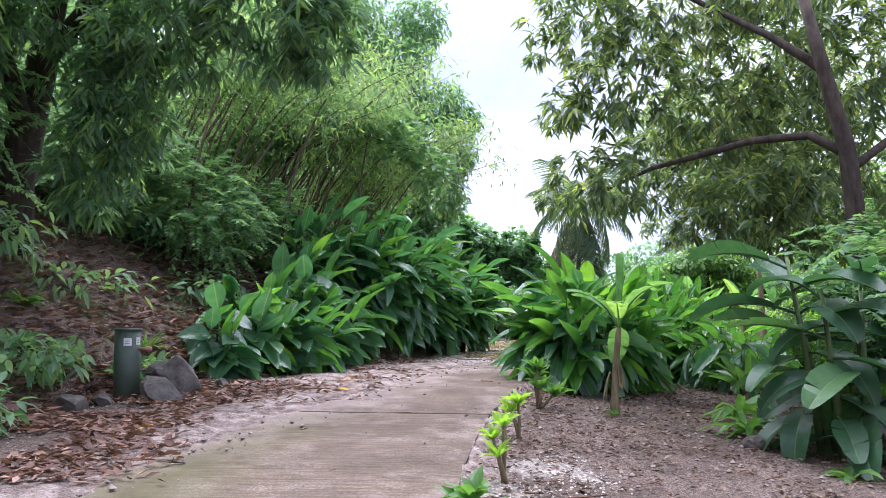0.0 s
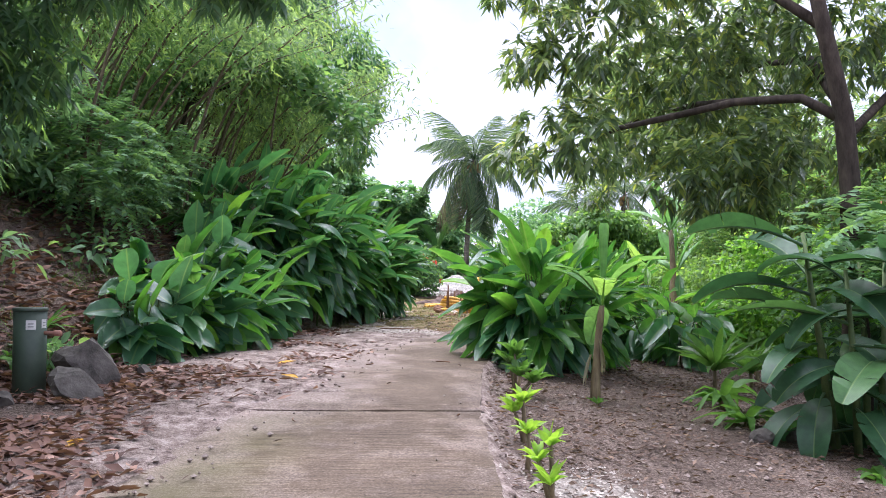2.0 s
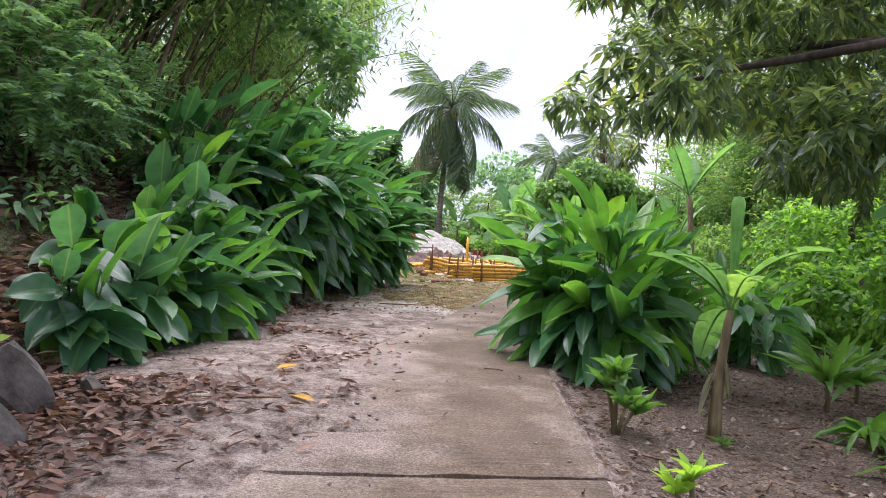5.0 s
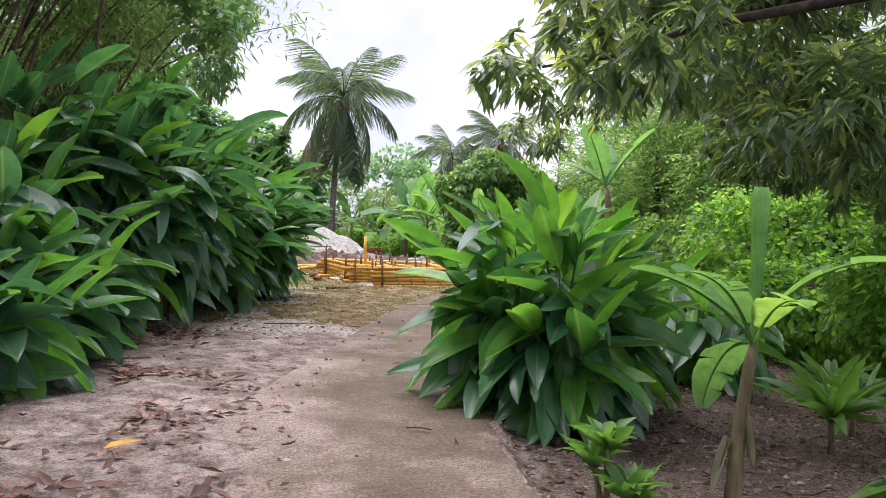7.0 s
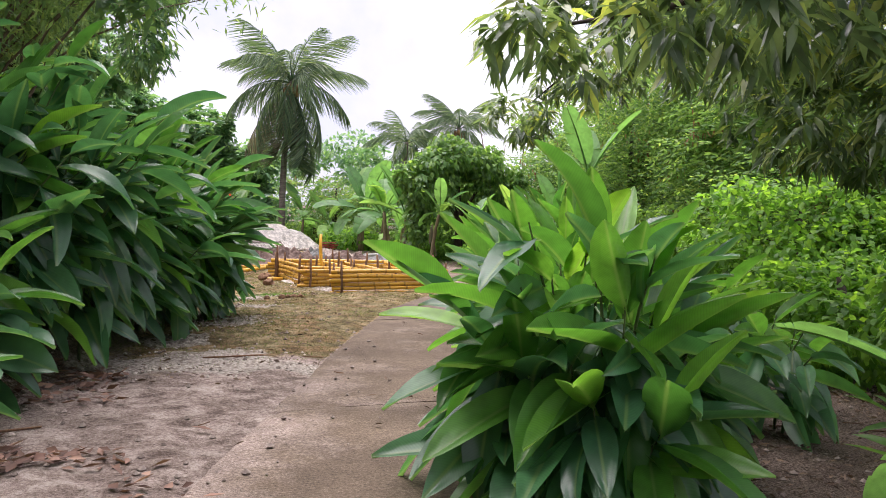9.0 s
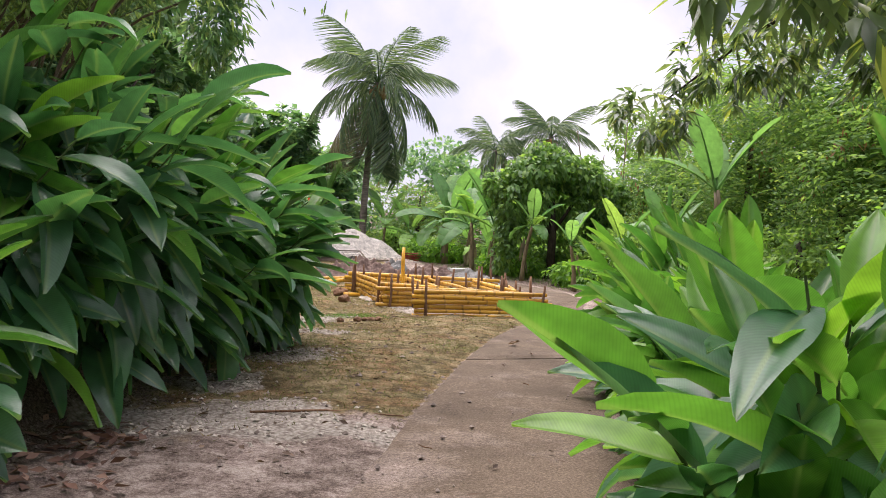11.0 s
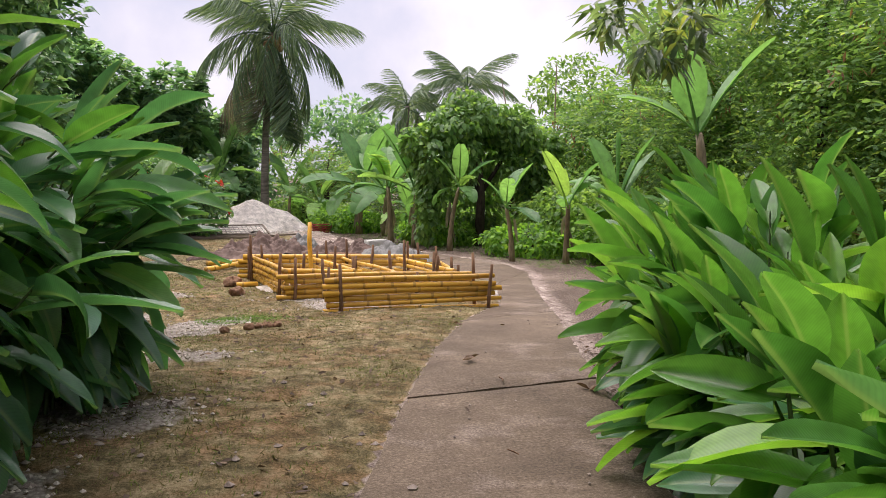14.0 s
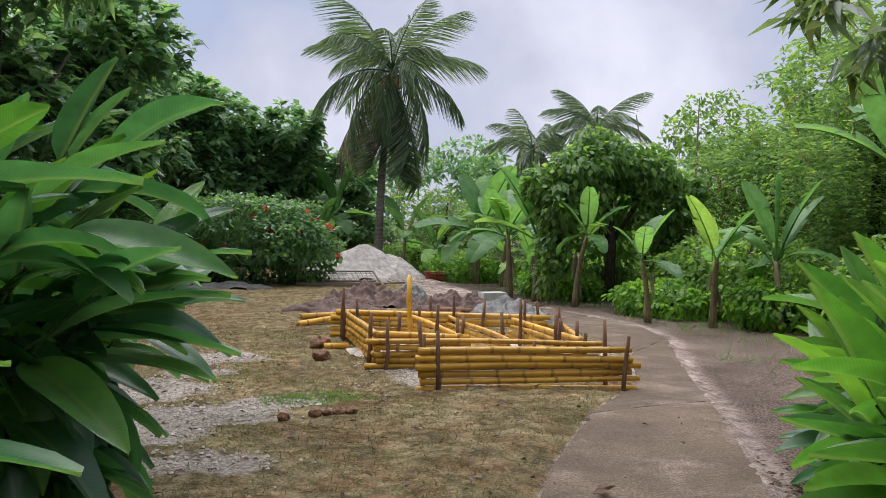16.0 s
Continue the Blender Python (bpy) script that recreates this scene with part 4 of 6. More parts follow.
# bananas and paddle-leaved plants of the garden
banana(1.78, 9.2, 0.95, 0.045, 5, 0.62, "young banana plant with one rolled upright leaf", 3, True, 0.55, "", 200, 0.015)
heliconia(3.75, 7.9, 5, 2.0, 0.85, "large dark green paddle-leaved plant in the shade", 7, 0.4, (-0.25, -0.1))
heliconia(4.85, 8.5, 5, 2.3, 0.9, "large dark green paddle-leaved plant in the shade", 8, 0.4, (-0.2, -0.1))
heliconia(5.0, 7.4, 4, 2.0, 0.9, "large dark green paddle-leaved plant in the shade", 9, 0.4, (-0.2, 0))
banana(7.5, 20.8, 2.1, 0.08, 5, 1.0, "tall banana plant with pale stalks and a torn leaf", 12, False, 0.0, "", 60)
# bananas of the clearing
for k, (x, y, h, r, n, s, sp) in enumerate([(8.43, 27.8, 1.35, 0.07, 4, 0.75, False), (9.1, 26.9, 1.45, 0.08, 4, 0.95, False), (9.9, 26.3, 1.4, 0.09, 5, 1.15, True),
                                            (8.2, 30.4, 1.8, 0.08, 5, 0.8, False), (7.9, 31.8, 1.5, 0.1, 5, 1.0, False), (7.6, 32.6, 1.6, 0.1, 4, 0.9, False), (8.4, 35.5, 1.3, 0.1, 5, 1.25, True), (8.0, 36.5, 1.6, 0.12, 5, 1.3, False),
                                            (7.3, 39, 0.9, 0.07, 5, 0.9, False), (6.8, 40, 1.1, 0.08, 5, 0.95, False), (4.6, 42, 1.2, 0.08, 5, 1.0, False), (5.2, 42.5, 1.9, 0.1, 5, 1.2, False), (8.7, 33.8, 0.7, 0.06, 5, 0.7, False)]):
    banana(x, y, h * (0.8 if k < 4 else 0.9), r * 0.75, n + (1 if k < 4 else 2), s * (0.95 if k < 4 else 1.18), "banana plant with pale green leaves at the clearing's edge", 100 + k, sp, 0.1)

# strap-leaved plants of the garden
strap_plant(3.65, 10.6, 26, 0.75, 0.085, M_STRAP, "spiky rosette plant with long green and yellow leaves", 21, 0.25, 0.9, 0.4)
strap_plant(3.1, 9.3, 18, 0.7, 0.10, M_STRAP, "broad strap-leaved lily with bending leaves", 22, 0.1, 0.6, 0.9)
strap_plant(2.95, 8.5, 16, 0.6, 0.09, M_STRAP, "broad strap-leaved lily with bending leaves", 23, 0.05, 0.5, 0.9)
strap_plant(4.4, 11.2, 22, 0.7, 0.085, M_STRAP, "spiky rosette plant with long green leaves", 24, 0.2, 0.9, 0.4)
strap_plant(4.9, 12.0, 22, 0.7, 0.085, M_STRAP, "spiky rosette plant with long green leaves", 25, 0.2, 0.9, 0.4)
strap_plant(3.25, 7.0, 16, 0.5, 0.07, M_STRAP, "low strap-leaved lily at the garden's edge", 26, 0.0, 0.5, 0.9)
strap_plant(-3.35, 9.8, 24, 0.45, 0.03, M_STRAP, "thin-leaved grassy tuft on the bank", 27, 0.0, 0.9, 0.5, "grass_tuft")
seedling(0.95, 9.0, 0.42, 4, 12, 0.26, M_STRAP, "bushy green dracaena beside the concrete edge", 31)
seedling(0.60, 7.25, 0.32, 2, 9, 0.20, M_LIME, "lime-yellow dracaena cutting beside the concrete", 32)
seedling(0.42, 6.4, 0.28, 1, 9, 0.19, M_LIME, "lime-yellow dracaena cutting on a bare stem", 33)
seedling(0.36, 5.65, 0.40, 3, 9, 0.17, M_LIME, "woody dracaena with lime-green tufts", 34)
seedling(0.12, 4.35, 0.22, 3, 9, 0.24, M_STRAP, "low green dracaena beside the concrete edge", 35)
seedling(1.72, 8.95, 0.05, 1, 7, 0.12, M_STRAP, "tiny green shoot at the banana's foot", 36)


# ---- trees ----
# the mango tree over the garden
def rel(x, y, pts):
    z = gz(x, y) - 0.05
    return [(a - x, b - y, c - z) for a, b, c in pts]


MX, MY = 4.45, 9.2
mango_limbs = [
    (rel(MX, MY, [(4.24, 9.0, 3.35), (3.95, 9.3, 3.62), (3.5, 9.8, 3.66), (2.98, 10.36, 3.57), (2.6, 10.85, 3.52), (2.2, 11.4, 3.36), (1.8, 11.7, 3.3)]), [0.06, 0.05, 0.044, 0.037, 0.03, 0.02, 0.01]),
    (rel(MX, MY, [(3.98, 8.95, 4.25), (3.6, 9.5, 4.8), (3.0, 10.3, 5.5), (2.2, 10.8, 6.1), (1.7, 10.9, 6.2)]), [0.06, 0.045, 0.032, 0.02, 0.01]),
    (rel(MX, MY, [(4.2, 9.0, 3.5), (4.7, 10.4, 4.3), (5.3, 12.6, 4.8), (5.3, 15.2, 4.7), (5.0, 16.8, 4.2), (4.6, 17.6, 3.65)]), [0.065, 0.055, 0.045, 0.034, 0.02, 0.008]),
    (rel(MX, MY, [(4.25, 9.0, 3.2), (5.4, 9.9, 3.9), (6.6, 10.9, 4.4), (7.4, 11.5, 4.8)]), [0.05, 0.045, 0.035, 0.02]),
    (rel(MX, MY, [(3.5, 9.8, 3.66), (3.7, 11.2, 3.9), (3.8, 13.0, 4.1), (3.4, 14.2, 3.9)]), [0.045, 0.038, 0.026, 0.01])]
mango_blobs = rel(MX, MY, [(1.9, 10.5, 3.35), (2.2, 10.6, 4.6), (2.9, 10.8, 5.6), (3.5, 11.2, 4.3), (4.2, 11.8, 5.2), (4.6, 12.8, 4.2), (5.4, 13.4, 5.2), (5.2, 15.6, 4.7), (5.2, 17.2, 4.1), (6.4, 12.4, 4.2), (4.2, 10.2, 6.0), (7.0, 10.6, 5.0), (3.4, 13.8, 4.4), (3.3, 11.6, 3.6), (6.6, 11.5, 3.6), (5.2, 12.6, 3.7), (4.5, 17.7, 3.5), (5.9, 14.3, 3.6), (6.4, 9.6, 3.6), (4.9, 10.0, 4.6), (6.6, 16.0, 4.4), (4.2, 14.6, 5.0), (1.7, 10.9, 5.5), (1.45, 10.7, 4.3), (3.3, 10.2, 2.95), (3.9, 10.0, 3.15), (2.5, 11.4, 3.3), (4.7, 12.6, 3.0), (5.3, 12.0, 2.8), (1.5, 11.7, 3.25)])
mango_r = [(0.75, 0.7, 0.45), (0.8, 0.9, 0.8), (1.2, 1.1, 0.9), (1.0, 1.0, 0.6), (1.3, 1.2, 1.0), (1.0, 1.0, 0.8), (1.4, 1.3, 1.1), (1.1, 1.3, 0.8), (0.9, 0.9, 0.6), (1.0, 1.2, 1.2), (1.5, 1.2, 1.0), (1.2, 1.6, 1.3), (0.8, 0.8, 0.6), (0.8, 0.7, 0.5), (0.6, 0.7, 0.5), (0.7, 0.7, 0.5), (0.55, 0.55, 0.35), (1.0, 1.1, 0.8), (1.0, 1.1, 0.9), (1.0, 0.9, 0.9), (1.2, 1.2, 1.0), (1.1, 1.1, 0.8), (0.7, 0.8, 0.9), (0.4, 0.5, 0.4), (0.75, 0.6, 0.45), (0.7, 0.6, 0.45), (0.5, 0.5, 0.35), (0.8, 0.8, 0.5), (0.8, 0.8, 0.5), (0.45, 0.5, 0.35)]
tree("mango_tree", MX, MY, (rel(MX, MY, [(4.45, 9.2, 0.1), (4.42, 9.15, 1.4), (4.3, 9.02, 2.7), (4.22, 9.0, 3.4), (3.98, 8.95, 4.25), (3.75, 8.95, 5.2)]), [0.15, 0.11, 0.095, 0.088, 0.075, 0.05]), mango_limbs,
     whorl_crown(71, [(*c, *r) for c, r in zip(mango_blobs, mango_r)], 2900, 13, 0.19, 0.052, M_MANGO, 0.45, 0.035), "large mango tree with long hanging leaves over the garden", "tree")

# the dark mango on the bank, hanging over the start of the track
DX, DY = -5.2, 10.5
dark_blobs = rel(DX, DY, [(-1.9, 8.6, 4.9), (-2.9, 8.8, 4.7), (-1.3, 9.0, 5.4), (-3.4, 8.9, 3.9), (-4.0, 9.4, 5.2), (-3.0, 7.6, 5.9), (-4.8, 8.0, 5.0), (-3.7, 9.0, 3.3), (-1.3, 8.6, 4.6), (-5.4, 8.8, 4.4)])
dark_r = [(0.8, 0.8, 0.9), (0.9, 0.8, 0.9), (0.7, 0.7, 0.9), (0.6, 0.6, 1.0), (1.1, 1.0, 1.2), (1.2, 1.1, 0.8), (1.0, 1.0, 1.1), (0.5, 0.5, 0.8), (0.4, 0.4, 0.7), (1.0, 1.0, 1.2)]
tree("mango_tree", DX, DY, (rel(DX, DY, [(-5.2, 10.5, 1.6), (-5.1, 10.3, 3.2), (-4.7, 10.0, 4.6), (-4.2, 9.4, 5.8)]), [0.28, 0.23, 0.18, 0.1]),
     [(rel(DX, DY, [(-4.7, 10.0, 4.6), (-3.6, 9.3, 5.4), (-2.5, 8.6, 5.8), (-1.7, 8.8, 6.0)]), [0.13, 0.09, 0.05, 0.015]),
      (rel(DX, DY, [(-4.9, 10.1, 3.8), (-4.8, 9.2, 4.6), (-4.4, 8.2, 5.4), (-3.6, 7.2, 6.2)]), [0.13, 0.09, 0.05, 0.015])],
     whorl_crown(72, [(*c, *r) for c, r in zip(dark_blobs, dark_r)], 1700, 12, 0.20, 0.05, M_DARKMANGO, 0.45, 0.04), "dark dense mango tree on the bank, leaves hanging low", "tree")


# bamboo thicket on the bank
def thicket(x, y, canes, seed, reach, label):
    rng = np.random.default_rng(seed)
    z = gz(x, y)
    e = thing("bamboo_thicket", x, y, z, label, "bamboo", "bamboo thickets")
    ends, ways = [], []
    for k in range(canes):
        a = rng.uniform(0, 6.28)
        b = Vector((rng.normal(0, 0.7), rng.normal(0, 0.9), -0.1))
        h = rng.uniform(3.2, 5.2)
        out = Vector((reach[0] * rng.uniform(0.3, 1.15) + 0.5 * math.cos(a), reach[1] * rng.uniform(0.2, 1.1) + 0.5 * math.sin(a), 0))
        pts = [b + out * (s ** 1.7) + Vector((0, 0, h * (s - 0.22 * s ** 3))) for s in (0, 0.2, 0.4, 0.6, 0.8, 1.0)]
        part("cane", tube_mesh("cane", pts, [0.024, 0.022, 0.019, 0.015, 0.010, 0.004], M_CANE, 5, False), e)
        for s in np.linspace(0.6, 1, 14):
            f = min(4.999, s * 5)
            ends.append(pts[int(f)].lerp(pts[int(f) + 1], f - int(f)))
    ends = np.array(ends)
    n = len(ends)
    sprays = np.repeat(ends, 22, 0) + np.clip(rng.normal(0, 0.2, (n * 22, 3)), -0.4, 0.4)
    way = rng.normal(0, 0.8, (n * 22, 3)) * np.array([1, 1, 0.7]) + np.array([reach[0] * 0.1, reach[1] * 0.1, -0.3])
    part("foliage", leaf_cloud("foliage", sprays, way, rng.uniform(0.09, 0.2, n * 22), 0.036, M_BAMBOOLEAF, "oval", 0.2, 0, seed), e)
    return e


for k, (x, y, n, rx_, ry_) in enumerate([(-4.2, 14.5, 26, 2.2, -0.6), (-3.4, 16.6, 30, 2.6, -0.3), (-2.6, 18.8, 30, 2.8, 0.3), (-5.2, 17.5, 24, 2.2, 0.0), (-3.0, 20.8, 22, 1.6, 0.2)]):
    thicket(x, y, n, 200 + k, (rx_, ry_), "arching bamboo thicket with thin brown canes on the bank")

# broad-leaved creeper roofing the thicket
CX, CY = -3.4, 16.9
c_blobs = [(*c, *r) for c, r in zip(rel(CX, CY, [(-3.4, 16.2, 5.0), (-2.5, 16.1, 5.3), (-1.6, 16.4, 5.35), (-0.8, 16.8, 5.1), (-0.2, 17.2, 4.6), (-4.2, 15.4, 4.5)]),
                                    [(0.8, 0.8, 0.4), (0.8, 0.8, 0.35), (0.8, 0.8, 0.35), (0.7, 0.7, 0.4), (0.5, 0.5, 0.4), (0.8, 0.8, 0.5)])]
tree("creeper", CX, CY, (rel(CX, CY, [(-3.4, 16.9, 1.4), (-3.3, 16.7, 3.0), (-2.9, 16.4, 4.6), (-2.3, 16.2, 5.2)]), [0.05, 0.04, 0.03, 0.015]),
     [(rel(CX, CY, [(-2.9, 16.4, 4.6), (-1.8, 16.5, 5.2), (-0.5, 17.0, 4.9)]), [0.025, 0.02, 0.008])],
     whorl_crown(76, c_blobs, 420, 6, 0.19, 0.12, M_CREEPER, -0.05, 0.1, 0.4), "dark broad-leaved creeper spread over the bamboo tops", "creeper")

# tall fine-leaved tree behind the thicket
FX, FY = -2.6, 22.5
f_blobs = [(*c, *r) for c, r in zip(rel(FX, FY, [(-1.2, 21.8, 8.0), (-0.1, 22.0, 7.0), (0.3, 22.2, 5.8), (-2.4, 21.5, 9.0), (-1.5, 21.5, 6.4), (-0.6, 22.2, 9.2), (0.6, 22.3, 6.7), (0.2, 22.3, 4.8), (-3.6, 21.6, 7.6), (-4.8, 20.5, 8.6), (-2.8, 20.6, 7.2)]),
                                    [(1.1, 1.1, 0.9), (0.9, 0.9, 0.7), (0.7, 0.8, 0.6), (1.3, 1.3, 1.0), (1.2, 1.1, 1.0), (0.8, 0.8, 0.9), (0.5, 0.5, 0.4), (0.5, 0.6, 0.7), (1.3, 1.3, 1.2), (1.4, 1.3, 1.2), (1.2, 1.2, 0.9)])]
tree("tall_tree", FX, FY, (rel(FX, FY, [(-2.6, 22.5, 1.0), (-2.4, 22.4, 3.5), (-1.9, 22.2, 6.0), (-1.5, 22.0, 8.5)]), [0.22, 0.17, 0.12, 0.05]),
     [(rel(FX, FY, [(-2.3, 22.3, 4.2), (-1.2, 22.2, 5.8), (0.2, 22.2, 6.6)]), [0.09, 0.06, 0.015]), (rel(FX, FY, [(-2.1, 22.3, 5.2), (-3.0, 21.8, 7.0), (-4.2, 21.2, 8.2)]), [0.09, 0.06, 0.02])],
     mass_crown(73, f_blobs, 26000, 0.19, 0.06, M_BROAD, "oval", 0.3, 0.3, 0.9, 0.4), "tall fine-leaved tree rising behind the bamboo", "tree")

# feathery shrubs and ferny growth on the bank
for k, (x, y, h, r, n) in enumerate([(-5.7, 9.6, 2.0, 1.1, 130), (-5.0, 12.5, 1.6, 1.1, 140), (-3.9, 13.2, 1.5, 1.0, 140), (-5.6, 13.0, 2.6, 1.2, 150), (-6.6, 10.0, 2.4, 1.4, 150), (-3.3, 15.0, 1.4, 0.9, 110), (-5.9, 7.4, 2.0, 1.3, 120)]):
    b = [(0, 0, h * 0.75, r, r, h * 0.45), (0.3 * r, -0.3 * r, h * 0.45, r, r, h * 0.4)]
    tree("feathery_shrub", x, y, ([(0, 0, 0), (0.03, 0, h * 0.4), (0.1, 0.02, h * 0.8)], [0.03, 0.022, 0.012]), [],
         feather_crown(300 + k, b, n * 2, 26, 0.46, M_BANKFERN), "feathery-leaved green shrub growing on the leaf-strewn bank", "shrub", None, "shrubs on the bank")
tree("feathery_shrub", 4.05, 8.35, ([(0, 0, 0), (0.02, 0.03, 0.8), (-0.1, 0, 1.7)], [0.035, 0.025, 0.012]), [],
     feather_crown(320, [(-0.1, 0, 1.85, 0.6, 0.6, 0.4), (-0.3, -0.2, 1.5, 0.5, 0.5, 0.3), (0.3, 0.1, 1.4, 0.5, 0.5, 0.35)], 110, 26, 0.45, M_BANKFERN), "feathery-leaved shrub among the paddle-leaved plants", "shrub")
for k, (x, y, r, h, n) in enumerate([(-3.7, 6.4, 0.5, 0.45, 260), (-3.9, 8.0, 0.6, 0.4, 260), (-3.2, 9.3, 0.35, 0.35, 140), (-4.6, 12.6, 1.2, 0.6, 500), (-4.3, 10.2, 0.9, 0.4, 120), (-5.5, 9.0, 1.4, 0.7, 480), (-5.2, 6.0, 1.3, 0.9, 480), (-3.5, 4.6, 0.5, 0.6, 240), (-6.3, 12.0, 1.6, 1.0, 600), (-3.4, 12.2, 0.8, 0.45, 150), (-4.8, 15.5, 1.5, 0.8, 560)]):
    tree("undergrowth", x, y, ([(0, 0, 0), (0, 0, h * 0.5)], [0.015, 0.006]), [], mass_crown(330 + k, [(0, 0, h * 0.5, r, r, h * 0.6)], int(n * 1.3), 0.17, 0.07, M_BANKFERN, "lance", 0.3, 0.3, 0.8), "leafy green undergrowth on the bank", "undergrowth", None, "undergrowth on the bank")

# far broad-leaved trees that close the clearing
for k, (x, y, h, r, n) in enumerate([(-9, 33, 8.5, 3.0, 7000), (-5.5, 36, 8.0, 3.0, 7000), (-2.2, 39, 6.6, 2.6, 6500), (1.0, 42, 5.6, 2.2, 6500), (3.6, 44, 4.8, 1.9, 6000), (-7, 29, 9.5, 2.8, 7000), (-4.0, 30.5, 6.2, 2.2, 6000), (-11, 38, 10, 3.5, 6000), (-0.8, 46, 7.0, 2.6, 4500), (-2.3, 30.5, 8.0, 2.1, 6000), (-1.0, 33.8, 7.0, 1.9, 6000), (5.8, 48, 4.0, 2.0, 4000)]):
    rr = np.random.default_rng(400 + k)
    b = [(rr.normal(0, 0.35 * r), rr.normal(0, 0.3 * r), h * q, r * rr.uniform(0.45, 0.75), r * rr.uniform(0.45, 0.7), h * 0.14) for q in (0.06, 0.18, 0.3, 0.42, 0.5, 0.58, 0.66, 0.74, 0.82, 0.9)]
    tree("broadleaf_tree", x, y, ([(0, 0, 0), (0.1, 0, h * 0.3), (0.15, 0.1, h * 0.75)], [0.2, 0.15, 0.05]), [([(0.1, 0, h * 0.3), (0.6 * r, 0.2, h * 0.55)], [0.08, 0.02]), ([(0.1, 0, h * 0.35), (-0.6 * r, -0.2, h * 0.6)], [0.08, 0.02])],
         whorl_crown(410 + k, b, int(n * 0.19), 8, 0.34, 0.19, M_BROAD, -0.05, 0.06, 0.6), "dense broad-leaved tree at the edge of the clearing", "tree", None, "trees round the clearing")

def pods(seed, blobs, n):
    """Hanging bunches of dry brown pods on the crown's skin."""
    rng = np.random.default_rng(seed)
    c, d = in_blobs(rng, blobs, n // 8, 0.95)
    p = np.repeat(c, 8, 0) + rng.normal(0, 0.12, (n // 8 * 8, 3))
    way = rng.normal(0, 0.35, p.shape) + np.array([0, 0, -1.0])
    return [("seed_pod", leaf_cloud("seed_pod", p, way, 0.16, 0.035, M_PODS, "oval", 0, 0, seed))]


# feathery trees on the far garden side
for k, (x, y, h, r, n) in enumerate([(12.5, 27.5, 5.0, 1.9, 750), (13.2, 31.5, 4.0, 2.0, 600), (11.8, 23.5, 5.5, 1.9, 750), (15.5, 25, 6.2, 2.4, 600), (11.0, 20.5, 4.4, 1.7, 600), (12.2, 35.5, 3.0, 2.0, 400), (14.0, 20, 6.4, 2.3, 500), (10.8, 39.5, 2.6, 1.8, 350), (10.2, 17.6, 4.3, 1.6, 550), (11.4, 14.6, 4.8, 1.8, 500), (9.0, 44, 2.6, 2.0, 350), (14, 41, 3.2, 2.3, 350)]):
    rr = np.random.default_rng(440 + k)
    b = [(rr.normal(0, 0.3 * r), rr.normal(0, 0.3 * r), h * q, r * rr.uniform(0.6, 0.9), r * rr.uniform(0.6, 0.9), h * 0.15) for q in (0.06, 0.15, 0.28, 0.4, 0.5, 0.6, 0.7, 0.8, 0.9)]
    tree("feathery_tree", x, y, ([(0, 0, 0), (0.1, 0, h * 0.4), (0.2, 0.1, h * 0.85)], [0.12, 0.09, 0.03]), [([(0.1, 0, h * 0.4), (0.5 * r, 0.3, h * 0.7)], [0.05, 0.015])],
         lambda: feather_crown(450 + k, b, n * 3, 10, 0.6, M_FEATHER, 0.4)() + pods(470 + k, b, 240), "feathery-leaved tree with brown seed pods at the clearing's edge", "tree", None, "feathery trees")

# vine-smothered mound and bright vines
for k, (x, y, rx_, ry_, h, n, mt, lb) in enumerate([
                (7.4, 15.2, 1.4, 1.6, 1.4, 4500, M_BRIGHTVINE, "bright green vines heaped over a fence line"),
        (8.6, 17.2, 1.5, 1.7, 2.4, 5000, M_BRIGHTVINE, "bright green vines climbing into trees"),
        (7.4, 13.0, 1.2, 1.2, 2.2, 4500, M_BRIGHTVINE, "bright green vines climbing into trees"),
        (10.2, 22.5, 1.6, 2.2, 1.7, 3500, M_VINE, "green vines covering low growth"),
        (10.8, 28.5, 1.2, 3.0, 1.5, 4500, M_VINE, "green vines covering low growth"),
        (9.8, 34.5, 1.2, 2.6, 1.0, 3500, M_VINE, "green vines covering low growth"),
        (7.5, 41.0, 2.6, 1.0, 0.9, 3000, M_VINE, "low green vines behind the banana plants"),
        (9.3, 28.8, 0.9, 1.2, 0.7, 1500, M_BRIGHTVINE, "low leafy green growth under the banana plants"),
        (8.7, 32.6, 0.8, 1.3, 0.7, 1500, M_BRIGHTVINE, "low leafy green growth under the banana plants"),
        (8.0, 37.5, 1.1, 1.2, 0.8, 1500, M_BRIGHTVINE, "low leafy green growth under the banana plants"),
        (10.2, 26.6, 0.9, 1.0, 0.9, 1500, M_BRIGHTVINE, "low leafy green growth under the banana plants"),
        (2.8, 42.0, 2.6, 1.0, 0.9, 2500, M_VINE, "low green vines behind the gravel heap")]):
    z = 0.5 * h
    blobs = [(0, 0, z, rx_, ry_, z * 1.05), (0.4 * rx_, -0.3 * ry_, z * 0.8, rx_ * 0.7, ry_ * 0.7, z * 0.9), (-0.45 * rx_, 0.2 * ry_, z * 1.1, rx_ * 0.6, ry_ * 0.6, z * 0.85)]
    tree("vine_mound", x, y, ([(0, 0, 0), (0.05, 0, h * 0.5), (0, 0.05, h * 0.85)], [0.1, 0.08, 0.04]), [], mass_crown(480 + k, blobs, int(n * 1.5), 0.12, 0.09, mt, "oval", 0.25, 0.75, 0.6, 0.5), lb, "vines", None, "vine mounds")


